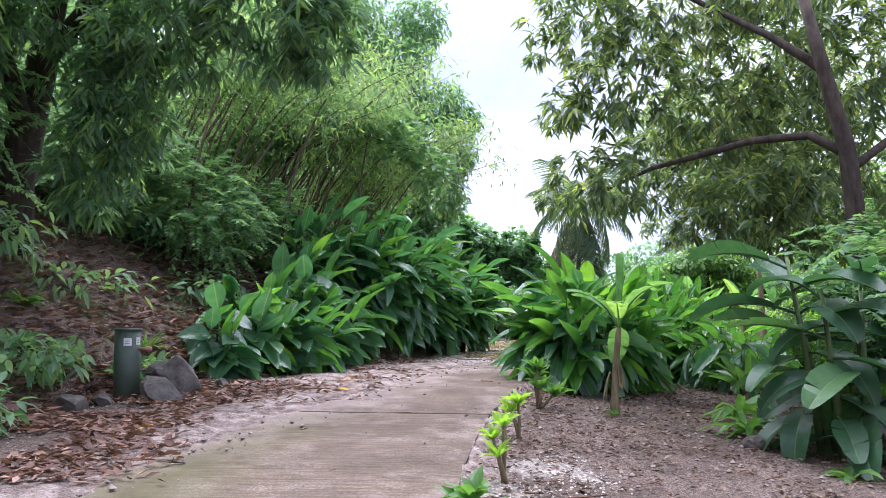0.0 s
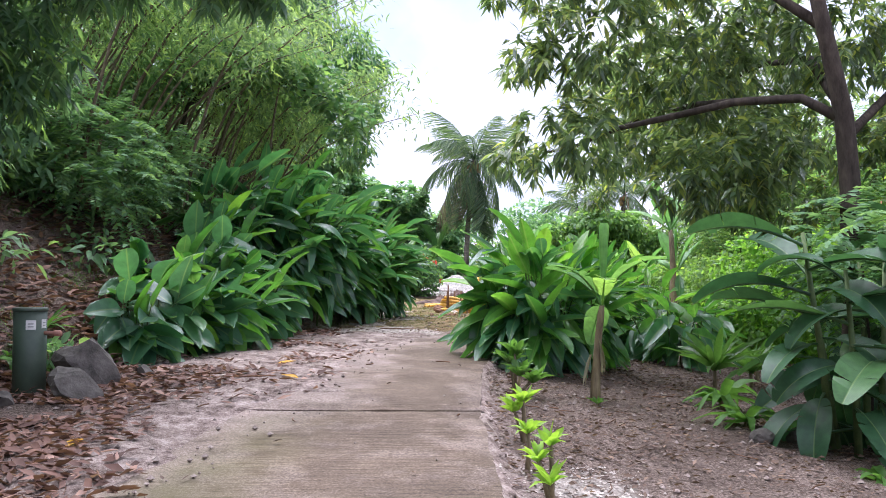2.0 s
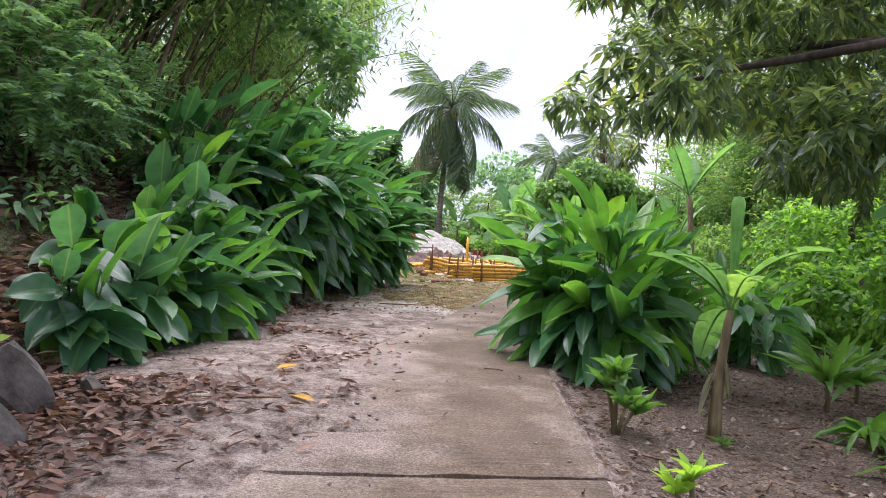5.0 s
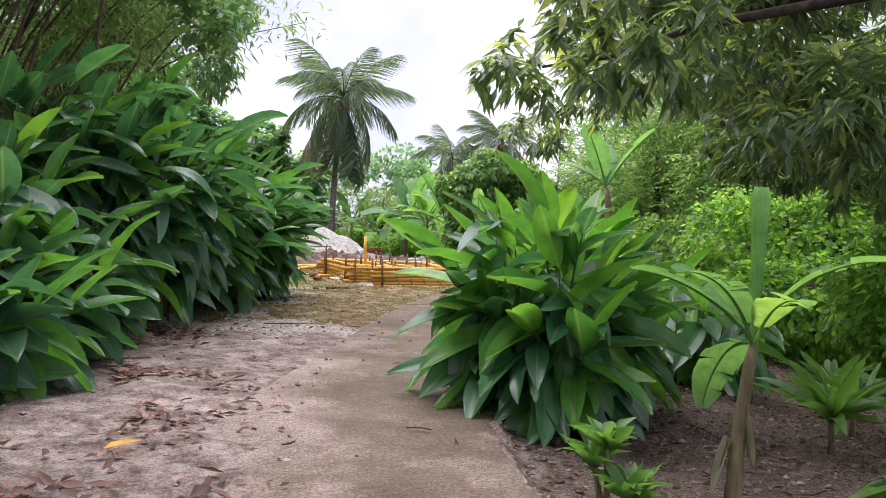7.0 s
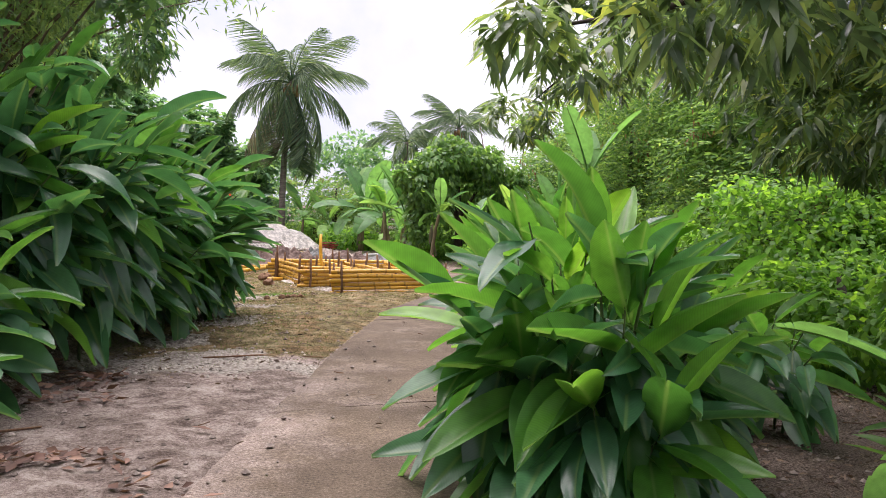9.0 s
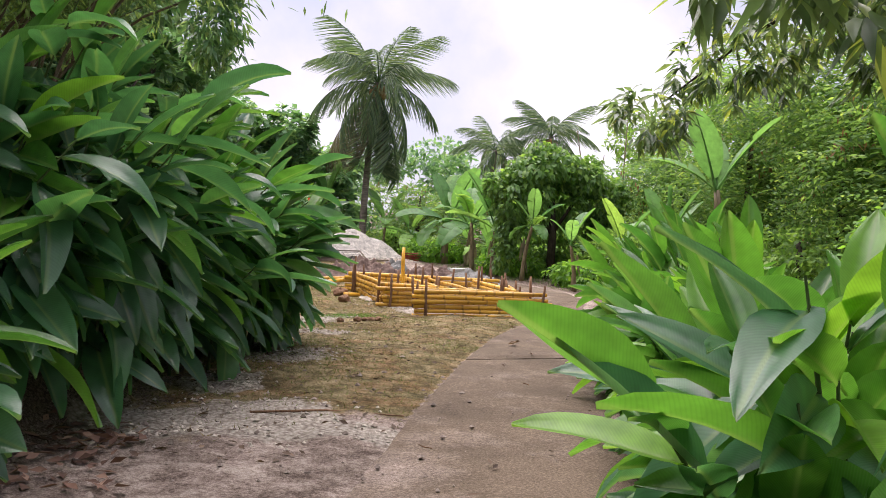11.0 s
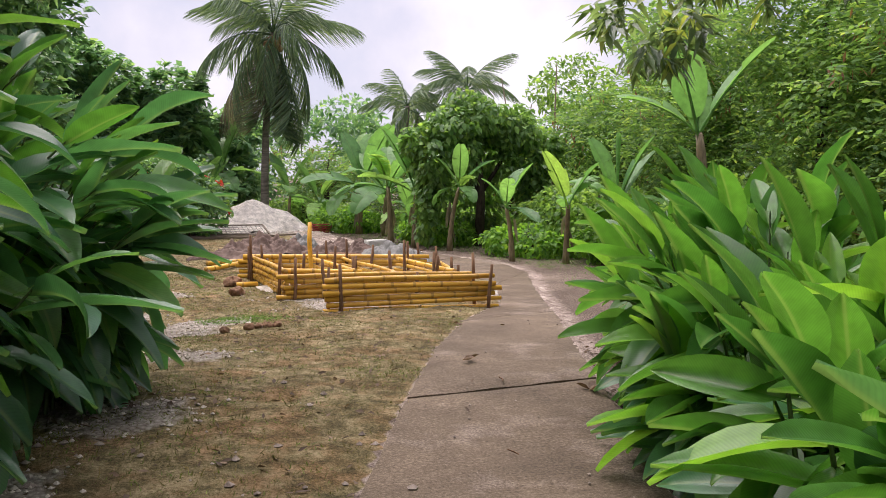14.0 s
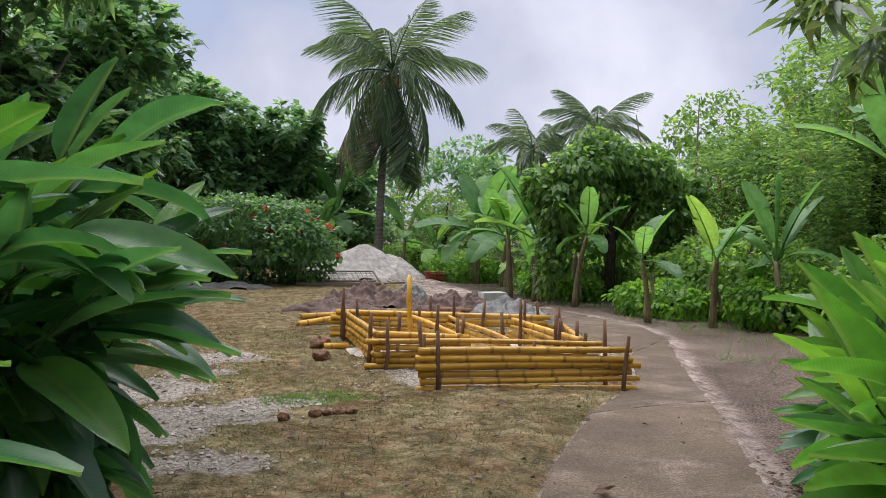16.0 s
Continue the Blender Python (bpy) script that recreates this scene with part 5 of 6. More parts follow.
VX, VY = 9.4, 31.5
v_blobs = [(*c, *r) for c, r in zip(
    [(0, 0, 3.05), (-0.75, -0.2, 2.85), (0.8, 0, 2.8), (-1.25, -0.3, 2.1), (-1.3, -0.25, 1.4), (1.35, 0.1, 2.1), (1.5, 0.2, 1.4), (0.3, 0.5, 2.2), (-0.45, -0.5, 2.2), (-1.45, -0.3, 0.85), (1.6, 0.2, 0.9), (2.0, 0.4, 0.5), (0.1, 1.1, 1.2), (-0.35, 0, 3.45), (1.15, 0.2, 3.15), (-1.7, -0.2, 2.5), (0.55, -0.5, 1.9), (1.9, 0.1, 2.3)],
    [(0.95, 0.9, 0.5), (0.75, 0.8, 0.5), (0.75, 0.8, 0.5), (0.5, 0.6, 0.8), (0.35, 0.4, 0.6), (0.5, 0.6, 0.7), (0.4, 0.5, 0.7), (0.8, 0.5, 0.7), (0.22, 0.25, 0.7), (0.28, 0.3, 0.7), (0.45, 0.5, 0.9), (0.5, 0.5, 0.6), (1.2, 0.4, 1.3), (0.5, 0.5, 0.25), (0.4, 0.4, 0.3), (0.3, 0.35, 0.4), (0.18, 0.2, 0.6), (0.35, 0.4, 0.6)])]
tree("vine_covered_tree", VX, VY, ([(0.1, 0.2, 0), (0.15, 0.2, 1.2), (0, 0.1, 2.6)], [0.13, 0.1, 0.06]),
     [([(0.15, 0.2, 1.2), (-0.7, 0, 2.3), (-1.2, -0.2, 2.6)], [0.06, 0.04, 0.02]), ([(0.15, 0.2, 1.3), (0.8, 0.1, 2.3), (1.3, 0.1, 2.6)], [0.06, 0.04, 0.02])],
     mass_crown(479, v_blobs, 10500, 0.16, 0.12, M_DARKVINE, "oval", 0.3, 0.55, 0.6, 0.8), "dead tree smothered by a dome of dark hanging vines", "tree")


# coconut palms
def frond_mesh(length, arch, droop, mat, seed, pairs=70):
    rng = np.random.default_rng(seed)
    s = np.linspace(0.12, 1, pairs)
    mid = np.stack([length * np.sin(arch * s) / arch, np.zeros(pairs), length * (np.cos(arch * s) - 1) / arch], 1)
    tan = np.stack([np.cos(arch * s), np.zeros(pairs), -np.sin(arch * s)], 1)
    ll = 0.27 * length * np.sin(np.pi * (0.12 + 0.8 * s)) ** 0.7
    pos = np.concatenate([mid, mid])
    way = np.concatenate([tan * 0.7 + np.array([0, 1, -droop]), tan * 0.7 + np.array([0, -1, -droop])]) + rng.normal(0, 0.12, (2 * pairs, 3))
    leaflets = leaf_cloud("frond", pos, way, np.concatenate([ll, ll]), 0.028 * length / 2.2, mat, "lance", 0.9, 0.3, seed)
    bm = bmesh.new()
    bm.from_mesh(leaflets)
    r = tube_mesh("rib", [(length * math.sin(arch * q) / arch, 0, length * (math.cos(arch * q) - 1) / arch) for q in np.linspace(0, 1, 9)], list(np.linspace(0.028, 0.004, 9)), mat, 5, False)
    bm.from_mesh(r)
    bm.to_mesh(leaflets)
    bm.free()
    return leaflets


FRONDS = [frond_mesh(2.3, a, d, M_PALM, i) for i, (a, d) in enumerate([(1.15, 0.6), (1.45, 0.85), (1.75, 1.0), (0.95, 0.45)])]
DEAD_FRONDS = [frond_mesh(2.5, 0.8, 1.3, M_DEADPALM, 10), frond_mesh(2.5, 1.1, 1.2, M_PALM, 11)]


def palm(x, y, height, size, fronds, skirt, label, seed, bend=(0.3, 0)):
    rng = np.random.default_rng(seed)
    e = thing("coconut_palm", x, y, gz(x, y) - 0.05, label, "palm tree", "coconut palms")
    pts = [Vector((bend[0] * s * s, bend[1] * s * s, height * s)) for s in (0, 0.1, 0.3, 0.5, 0.7, 0.9, 1.0)]
    part("trunk", tube_mesh("trunk", pts, [0.17, 0.13, 0.115, 0.11, 0.10, 0.11, 0.09], M_PALMBARK, 12, True, 0.05, seed), e)
    top = pts[-1]
    a = rng.uniform(0, 6.28)
    for i in range(fronds):
        q = i / fronds
        el = 2.5 - 3.0 * q + rng.normal(0, 0.1)
        way = Vector((math.cos(a), math.sin(a), el))
        part("frond", FRONDS[3 if q < 0.2 else int(rng.integers(0, 3))], e, "", aim(top.x, top.y, top.z - 0.12 * q, way, rng.normal(0, 0.25), size * rng.uniform(0.85, 1.08)))
        a += 2.4
    for i in range(skirt):
        way = Vector((math.cos(a), math.sin(a), -0.4 - 2.2 * rng.uniform()))
        part("hanging_frond", DEAD_FRONDS[0 if rng.uniform() < 0.6 else 1], e, "drooping, partly dry frond", aim(top.x, top.y, top.z - 0.35, way, rng.normal(0, 0.4), size * rng.uniform(0.85, 1.1)))
        a += 2.4
    for i in range(9 if skirt else 0):
        b = 0.7 * i
        nut = bmesh.new()
        bmesh.ops.create_icosphere(nut, subdivisions=2, radius=0.11)
        me = bpy.data.meshes.new("coconut")
        bmesh.ops.scale(nut, vec=(0.9, 0.9, 1.2), verts=nut.verts)
        nut.to_mesh(me)
        nut.free()
        me.materials.append(M_COCONUT)
        part("coconut", me, e, "", Matrix.Translation((top.x + 0.22 * math.cos(b), top.y + 0.22 * math.sin(b), top.z - 0.25 - 0.12 * (i % 3))))
    return e


palm(6.15, 40.5, 6.0, 1.25, 21, 8, "coconut palm with a ringed grey trunk and drooping skirt", 5, (0.35, 0.0))
palm(15.2, 46, 5.1, 1.0, 15, 4, "distant coconut palm above the vines", 6)
palm(13.0, 47, 4.4, 1.0, 10, 0, "distant coconut palm with bluish upright fronds", 7)
palm(14.2, 49, 4.2, 0.95, 10, 0, "distant coconut palm with bluish upright fronds", 8)


# hibiscus bush with red flowers
def hibiscus(x, y):
    h, r = 2.3, 2.0
    b = [(0, 0, 1.1, r, 1.6, 1.05), (-0.5, -0.3, 1.5, 1.2, 1.1, 0.8), (0.7, 0.1, 1.4, 1.1, 1.1, 0.8), (1.2, -0.2, 0.8, 1.0, 1.0, 0.75), (-1.2, 0, 0.8, 0.9, 0.9, 0.7)]
    e = tree("hibiscus_bush", x, y, ([(0, 0, 0), (0.05, 0, 0.5), (0, 0.1, 1.2)], [0.09, 0.07, 0.03]), [([(0, 0, 0.3), (0.8, 0.1, 1.2)], [0.04, 0.012]), ([(0, 0, 0.3), (-0.8, -0.1, 1.2)], [0.04, 0.012])],
             mass_crown(90, b, 11000, 0.14, 0.09, M_CREEPER, "oval", 0.2, 0.7, 0.8, 0.2), "round dark green hibiscus bush with red flowers", "bush")
    rng = np.random.default_rng(91)
    p, d = in_blobs(rng, b, 140, 0.98)
    keep = [k for k in range(140) if d[k, 1] < -0.1 and p[k, 2] > 0.7][:14]
    for k in keep:
        az = np.arange(5) * 1.257
        u = Vector(d[k]).orthogonal().normalized()
        v = Vector(d[k]).cross(u)
        way = np.array([tuple(u * math.cos(q) + v * math.sin(q) + Vector(d[k]) * 0.5) for q in az])
        part("flower", leaf_cloud("flower", np.tile(p[k] + d[k] * 0.06, (5, 1)), way, 0.11, 0.085, M_FLOWER, "oval", 0.1, 0.2, k), e, "open red flower")


hibiscus(2.3, 36.2)

# woods that close the distance on every side
def far_woods(name, pts, label, seed, leaf, mat, per=2000):
    """A belt of overlapping crowns along pts (x, y, height)."""
    rng = np.random.default_rng(seed)
    blobs = []
    for x, y, h in pts:
        z = gz(x, y)
        for q in (0.05, 0.2, 0.4, 0.65, 0.85):
            blobs.append((x + rng.normal(0, 1.0), y + rng.normal(0, 1.0), z + h * q, h * 0.42 * rng.uniform(0.7, 1.1), h * 0.4, h * 0.2))
    n = per * len(pts)
    p, d = in_blobs(rng, blobs, n, 0.6)
    me = leaf_cloud("woods", p, d * 0.7 + rng.normal(0, 0.8, (n, 3)), leaf * rng.uniform(0.6, 1.2, n), leaf * 0.55, mat, "oval", 0.2, 0, seed)
    return tagged(new(name, me), label, "woods", kind="stuff")


far_woods("far_woods", [(x, 54 + 3 * math.sin(x), 4.2 + 0.8 * math.sin(x * 1.7) + (4 if x < -4 else 0) + (1.2 if x > 24 else 0)) for x in range(-24, 46, 3)], "dense green woods behind the clearing", 501, 0.34, M_BROAD, 4200)
far_woods("garden_woods", [(19 + 1.5 * math.sin(y), y, 5.6 + math.sin(y * 1.3)) for y in range(2, 42, 3)], "dense green woods beyond the garden", 502, 0.24, M_VINE, 7000)
# the hill woods use the mango green with shade in its colour
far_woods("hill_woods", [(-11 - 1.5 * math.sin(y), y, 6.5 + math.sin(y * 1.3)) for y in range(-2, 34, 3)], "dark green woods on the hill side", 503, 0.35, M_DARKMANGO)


# ---- the bamboo beds ----
def pole_mesh(length, r, seed):
    """A bamboo pole along +X with swollen nodes and slight bends."""
    rng = np.random.default_rng(seed)
    verts, faces, index = [], [], []
    xs, rs, nodes = [0.0], [r], []
    x = rng.uniform(0.08, 0.25)
    while x < length - 0.05:
        for dx, k in ((-0.014, 1.0), (-0.006, 1.10), (0.002, 1.04), (0.010, 1.12), (0.018, 1.0)):
            xs.append(x + dx)
            rs.append(r * k)
        nodes.append(x)
        x += rng.uniform(0.24, 0.36)
    xs.append(length)
    rs.append(r * 0.93)
    bend, ph = rng.normal(0, 0.011), rng.uniform(0, 6.28)
    m = 9
    for x, q in zip(xs, rs):
        oy, oz = bend * math.sin(x * 2 + ph), 0.9 * bend * math.sin(x * 2.6 + ph)
        q *= 1 - 0.12 * x / length
        for k in range(m):
            a = 2 * math.pi * k / m
            verts.append((x, oy + q * math.cos(a), oz + q * math.sin(a)))
    for i in range(len(xs) - 1):
        nodal = any(abs((xs[i] + xs[i + 1]) / 2 - c) < 0.016 for c in nodes)
        for k in range(m):
            a, b = i * m + k, i * m + (k + 1) % m
            faces.append((a, b, b + m, a + m))
            index.append(1 if nodal else 0)
    last = len(verts)
    for x, flip in ((0.0, False), (length, True)):
        base = 0 if not flip else last - m
        ring = list(range(base, base + m))
        faces.append(tuple(ring[::-1] if not flip else ring))
        index.append(1)
    return mesh_of("pole", verts, faces, None, True, [M_BAMBOO, M_NODE], index)


def stake_mesh(h, r, seed, mat=None):
    rng = np.random.default_rng(seed)
    tip = Vector((rng.normal(0, 0.03), rng.normal(0, 0.03), h))
    pts = [Vector((0, 0, -0.12)), tip * 0.35 + Vector((rng.normal(0, 0.008), 0, 0)), tip * 0.7, tip]
    return tube_mesh("stake", pts, [r, r * 0.95, r * 0.9, r * 0.75], mat or M_STAKE, 7, True, 0.12, seed)


def bamboo_wall(name, p0, p1, count, r, stakes, label, seed, over=0.1):
    """Poles stacked between pairs of stakes, from p0 to p1."""
    rng = np.random.default_rng(seed)
    a, b = Vector((*p0, gz(*p0))), Vector((*p1, gz(*p1)))
    e = thing(name, a.x, a.y, min(a.z, b.z), label, "fence", "bamboo bed walls")
    run = b - a
    run.z = 0
    u = run.normalized()
    v = Vector((-u.y, u.x, 0))
    z = 0.0
    for k in range(count):
        rr = r * rng.uniform(0.82, 1.12)
        start = -over * rng.uniform(0.2, 1.6)
        length = run.length - start + over * rng.uniform(0.2, 1.6)
        z += rr
        q = Matrix.Translation(u * start + Vector((0, 0, z)) + v * rng.normal(0, 0.006)) @ Vector((u.x, u.y, rng.normal(0, 0.006))).to_track_quat("X", "Z").to_matrix().to_4x4()
        part("pole", pole_mesh(length, rr, seed * 31 + k), e, "", q)
        z += rr * rng.uniform(0.9, 1.2)
    for k, (s, side, h) in enumerate(stakes):
        p = u * (run.length * s) + v * (side * (r + 0.028))
        part("stake", stake_mesh(h - 0.09, 0.024, seed * 17 + k), e, "rough brown wooden stake", Matrix.Translation(p))
    return e


BED = "ripe yellow bamboo poles stacked between brown wooden stakes"
bamboo_wall("bamboo_bed_wall", (3.22, 22.08), (5.18, 21.86), 6, 0.036, [(0.07, -1, 0.66), (0.96, -1, 0.62), (0.0, 1, 0.62), (0.9, 1, 0.75)], BED + ", knee-high front wall", 11, 0.07)
bamboo_wall("bamboo_bed_wall", (3.04, 23.32), (5.2, 22.77), 5, 0.035, [(0.03, -1, 0.62), (0.2, -1, 0.6), (0.72, -1, 0.42), (0.84, 1, 0.62), (0.97, 1, 0.5)], BED, 12)
bamboo_wall("bamboo_bed_wall", (3.2, 23.58), (4.0, 23.38), 5, 0.035, [(0.1, 1, 0.66), (0.9, 1, 0.6)], BED, 13)
bamboo_wall("bamboo_bed_wall", (3.04, 23.6), (3.06, 25.9), 5, 0.035, [(0.02, 1, 0.66), (0.9, 1, 0.78), (0.98, 1, 0.6), (0.5, -1, 0.5)], BED, 14)
bamboo_wall("bamboo_bed_wall", (3.92, 23.5), (3.86, 25.5), 5, 0.035, [(0.3, 1, 0.7), (0.95, -1, 0.55)], BED, 15)
bamboo_wall("bamboo_bed_wall", (4.42, 23.25), (4.38, 25.75), 5, 0.035, [(0.1, -1, 0.66), (0.6, 1, 0.5), (0.9, -1, 0.7)], BED, 16)
bamboo_wall("bamboo_bed_wall", (5.14, 23.1), (5.04, 24.8), 5, 0.035, [(0.2, 1, 0.62), (0.8, 1, 0.72), (0.9, -1, 0.7)], BED, 17)
bamboo_wall("bamboo_bed_wall", (3.0, 26.1), (5.6, 25.2), 5, 0.035, [(0.1, -1, 0.6), (0.45, 1, 0.66), (0.7, -1, 0.6), (0.98, 1, 0.62)], BED, 18)
bamboo_wall("bamboo_bed_wall", (5.35, 23.3), (5.75, 24.9), 4, 0.035, [(0.1, 1, 0.55), (0.6, 1, 0.5), (0.95, 1, 0.6)], BED, 19)
tall = thing("bamboo_stake", 3.62, 24.6, gz(3.62, 24.6), "tall split yellow bamboo stake standing in the beds", "stake")
part("shaft", stake_mesh(0.92, 0.035, 77, M_BAMBOO), tall)
for k, (x, y, az, length) in enumerate([(2.55, 27.3, 38, 1.0), (2.7, 28.2, 20, 1.3), (3.3, 28.6, -8, 1.2), (5.35, 22.5, 75, 0.4), (2.65, 24.9, 5, 0.3)]):
    q = tagged(new("bamboo_pole", pole_mesh(length, 0.045, 500 + k)), "loose yellow bamboo pole lying on the lawn", "pole", "loose bamboo poles")
    q.matrix_basis = pose(x, y, gz(x, y) + 0.04, 0, 0, az)


# ---- heaps and clutter of the clearing ----
def heap(name, x, y, rx, ry, h, mat, label, category, seed, rough, steps=46, power=1.5):
    """A low mound with an uneven skin that runs out on the ground."""
    verts, faces = [], []
    for i in range(steps + 1):
        for j in range(steps + 1):
            u, v = 2 * i / steps - 1, 2 * j / steps - 1
            d = math.hypot(u, v)
            px, py = x + u * rx, y + v * ry
            q = max(0.0, 1 - d * (1 + 0.25 * noise.noise((u * 2.1, v * 2.1, seed)))) ** (1 / power)
            z = h * q * (1 + rough * noise.noise((u * 4, v * 4, seed + 3.0))) + rough * 0.35 * h * noise.noise((u * 11, v * 11, seed)) * min(1, q * 3)
            verts.append((px, py, z - (0.05 if q <= 0 else 0.0)))
    floor_z = ground_z([p[0] for p in verts], [p[1] for p in verts])
    verts = [(p[0], p[1], p[2] + float(g)) for p, g in zip(verts, floor_z)]
    w = steps + 1
    for i in range(steps):
        for j in range(steps):
            a = i * w + j
            faces.append((a, a + w, a + w + 1, a + 1))
    return tagged(new(name, mesh_of(name, verts, faces, mat)), label, category)


heap("gravel_mound", 5.35, 38.3, 1.65, 1.5, 0.86, M_GRAVEL, "rounded heap of pale coral gravel", "gravel heap", 3, 0.14, 70, 1.4)
heap("sack_cloth", 4.2, 30.6, 1.0, 0.7, 0.34, M_CLOTH, "crumpled brown sacking heaped on the ground", "cloth", 5, 0.85, 70)
heap("sack_cloth", 5.6, 29.6, 0.9, 0.7, 0.28, M_CLOTH, "crumpled brown sacking heaped on the ground", "cloth", 6, 0.85, 70)
heap("tarpaulin", 6.25, 28.5, 0.75, 1.2, 0.28, M_TARP, "crumpled grey tarpaulin beside the concrete", "tarpaulin", 7, 0.75, 70)
heap("tarpaulin", 5.0, 31.0, 0.5, 0.5, 0.30, M_TARP, "small crumpled dark tarpaulin", "tarpaulin", 8, 0.6)
heap("sack_cloth", 3.4, 29.6, 0.9, 0.5, 0.18, M_CLOTH, "flattened brown sacking on the ground", "cloth", 9, 0.7)
heap("tarpaulin", 1.7, 34.6, 1.0, 0.35, 0.14, M_TARP, "low strip of dark plastic sheet under the bush", "tarpaulin", 10, 0.6)
heap("bed_soil", 4.1, 24.4, 1.2, 1.3, 0.10, M_PEBBLE, "pale stony soil filling the bamboo beds", "soil", 12, 0.5)


def box_mesh(name, sx, sy, sz, mat, bevel=0.01):
    bm = bmesh.new()
    bmesh.ops.create_cube(bm, size=1.0)
    bmesh.ops.scale(bm, vec=(sx, sy, sz), verts=bm.verts)
    bmesh.ops.translate(bm, vec=(0, 0, sz / 2), verts=bm.verts)
    bmesh.ops.bevel(bm, geom=bm.edges[:], offset=bevel, segments=2, affect="EDGES")
    me = bpy.data.meshes.new(name)
    bm.to_mesh(me)
    bm.free()
    me.materials.append(mat)
    return me


block = tagged(new("concrete_block", box_mesh("concrete_block", 0.55, 0.3, 0.22, M_BLOCK, 0.02)), "whitish block lying behind the bamboo beds", "block")
block.matrix_basis = pose(6.9, 31.6, gz(6.9, 31.6), 2, 0, 12)
for k, (x, y, az, ln) in enumerate([(3.15, 36.0, -8, 2.1), (3.3, 35.4, -14, 1.5), (5.0, 35.2, 32, 1.2)]):
    q = tagged(new("board", box_mesh("board", ln, 0.10, 0.05, M_WOOD, 0.006)), "weathered grey board lying on the ground", "board", "loose boards")
    q.matrix_basis = pose(x + 0.5 * ln * math.cos(radians(az)), y + 0.5 * ln * math.sin(radians(az)), gz(x, y) + 0.02, 0, 0, az)
screen_ = thing("wire_screen", 4.3, 36.0, gz(4.3, 36.0) + 0.05, "rusty wire sieve in a wooden surround, lying tilted", "sieve")
for k in range(16):
    part("wire", tube_mesh("wire", [(-0.9 + 0.12 * k, -0.5, 0.0), (-0.9 + 0.12 * k, 0.5, 0.22)], [0.006, 0.006], M_MESH, 4), screen_)
for k in range(6):
    part("wire", tube_mesh("wire", [(-0.95, -0.5 + 0.2 * k, 0.044 * k), (0.95, -0.5 + 0.2 * k, 0.044 * k)], [0.006, 0.006], M_MESH, 4), screen_)
for p, q in (((-1, -0.52, 0), (1, -0.52, 0)), ((-1, 0.52, 0.22), (1, 0.52, 0.22)), ((-1, -0.52, 0), (-1, 0.52, 0.22)), ((1, -0.52, 0), (1, 0.52, 0.22))):
    part("batten", tube_mesh("batten", [p, q], [0.025, 0.025], M_WOOD, 4), screen_)
basket = thing("red_basket", 7.1, 37.2, gz(7.1, 37.2), "faded red slatted plastic basket", "basket")
for k in range(5):
    ring = [(0.26 * (1 + 0.06 * k) * math.cos(a), 0.22 * (1 + 0.06 * k) * math.sin(a), 0.03 + 0.055 * k) for a in np.linspace(0, 6.283, 17)]
    part("slat", tube_mesh("slat", ring, [0.018] * 17, M_RED, 5, False), basket)

for k, (x, y, az, ln, r) in enumerate([(4.6, 28.2, 20, 0.8, 0.05), (5.1, 28.9, -30, 0.6, 0.06), (3.6, 30.2, 10, 1.1, 0.05), (5.9, 30.6, 55, 0.7, 0.06), (4.9, 29.7, 80, 0.5, 0.05), (6.7, 30.2, 15, 0.9, 0.04)]):
    q = tagged(new("log", tube_mesh("log", [(0, 0, r), (ln * 0.5, 0.03, r * 1.05), (ln, 0, r)], [r, r * 0.95, r * 0.85], M_STAKE, 9, True, 0.1, k)), "short brown log lying among the sacking", "log", "short logs")
    q.matrix_basis = pose(x, y, gz(x, y), 0, 0, az)
for k, (x, y, hh, bx) in enumerate([(12.2, 33.0, 4.6, 0.1), (11.5, 33.6, 4.2, -0.5), (11.9, 34.2, 3.6, 0.3)]):
    e = thing("flower_stalk", x, y, gz(x, y), "tall bare dry flower stalk above the vines", "stalk", "dry stalks")
    part("stalk", tube_mesh("stalk", [(0, 0, 0), (bx * 0.2, 0, hh * 0.5), (bx, 0, hh)], [0.04, 0.03, 0.012], M_CANE, 6), e)
    rosette(e, 0, 0, 0.3, 12, 1.1, 0.10, M_STRAP, 900 + k, 0.8, 0.4)

# ---- the verge: green post, rocks ----
px_, py_ = -3.11, 8.55
pz_ = gz(px_, py_)
post = thing("irrigation_post", px_, py_, min(pz_, 0.93), "short dark green painted steel post with white stickers", "post")
ph_ = 1.53 - min(pz_, 0.93)
part("shaft", tube_mesh("shaft", [(0, 0, -0.1), (0, 0, ph_ - 0.025)], [0.125, 0.125], M_POSTGREEN, 28), post)
part("cap", tube_mesh("cap", [(0, 0, ph_ - 0.03), (0, 0, ph_ - 0.022), (0, 0, ph_ - 0.004), (0, 0, ph_)], [0.126, 0.133, 0.133, 0.124], M_POSTGREEN, 28), post)


part("pipe_stub", tube_mesh("pipe_stub", [(0.11, -0.03, ph_ - 0.2), (0.19, -0.05, ph_ - 0.2), (0.20, -0.053, ph_ - 0.2), (0.25, -0.066, ph_ - 0.2)], [0.017, 0.017, 0.024, 0.024], M_COPPER, 10), post, "reddish brown pipe stub")


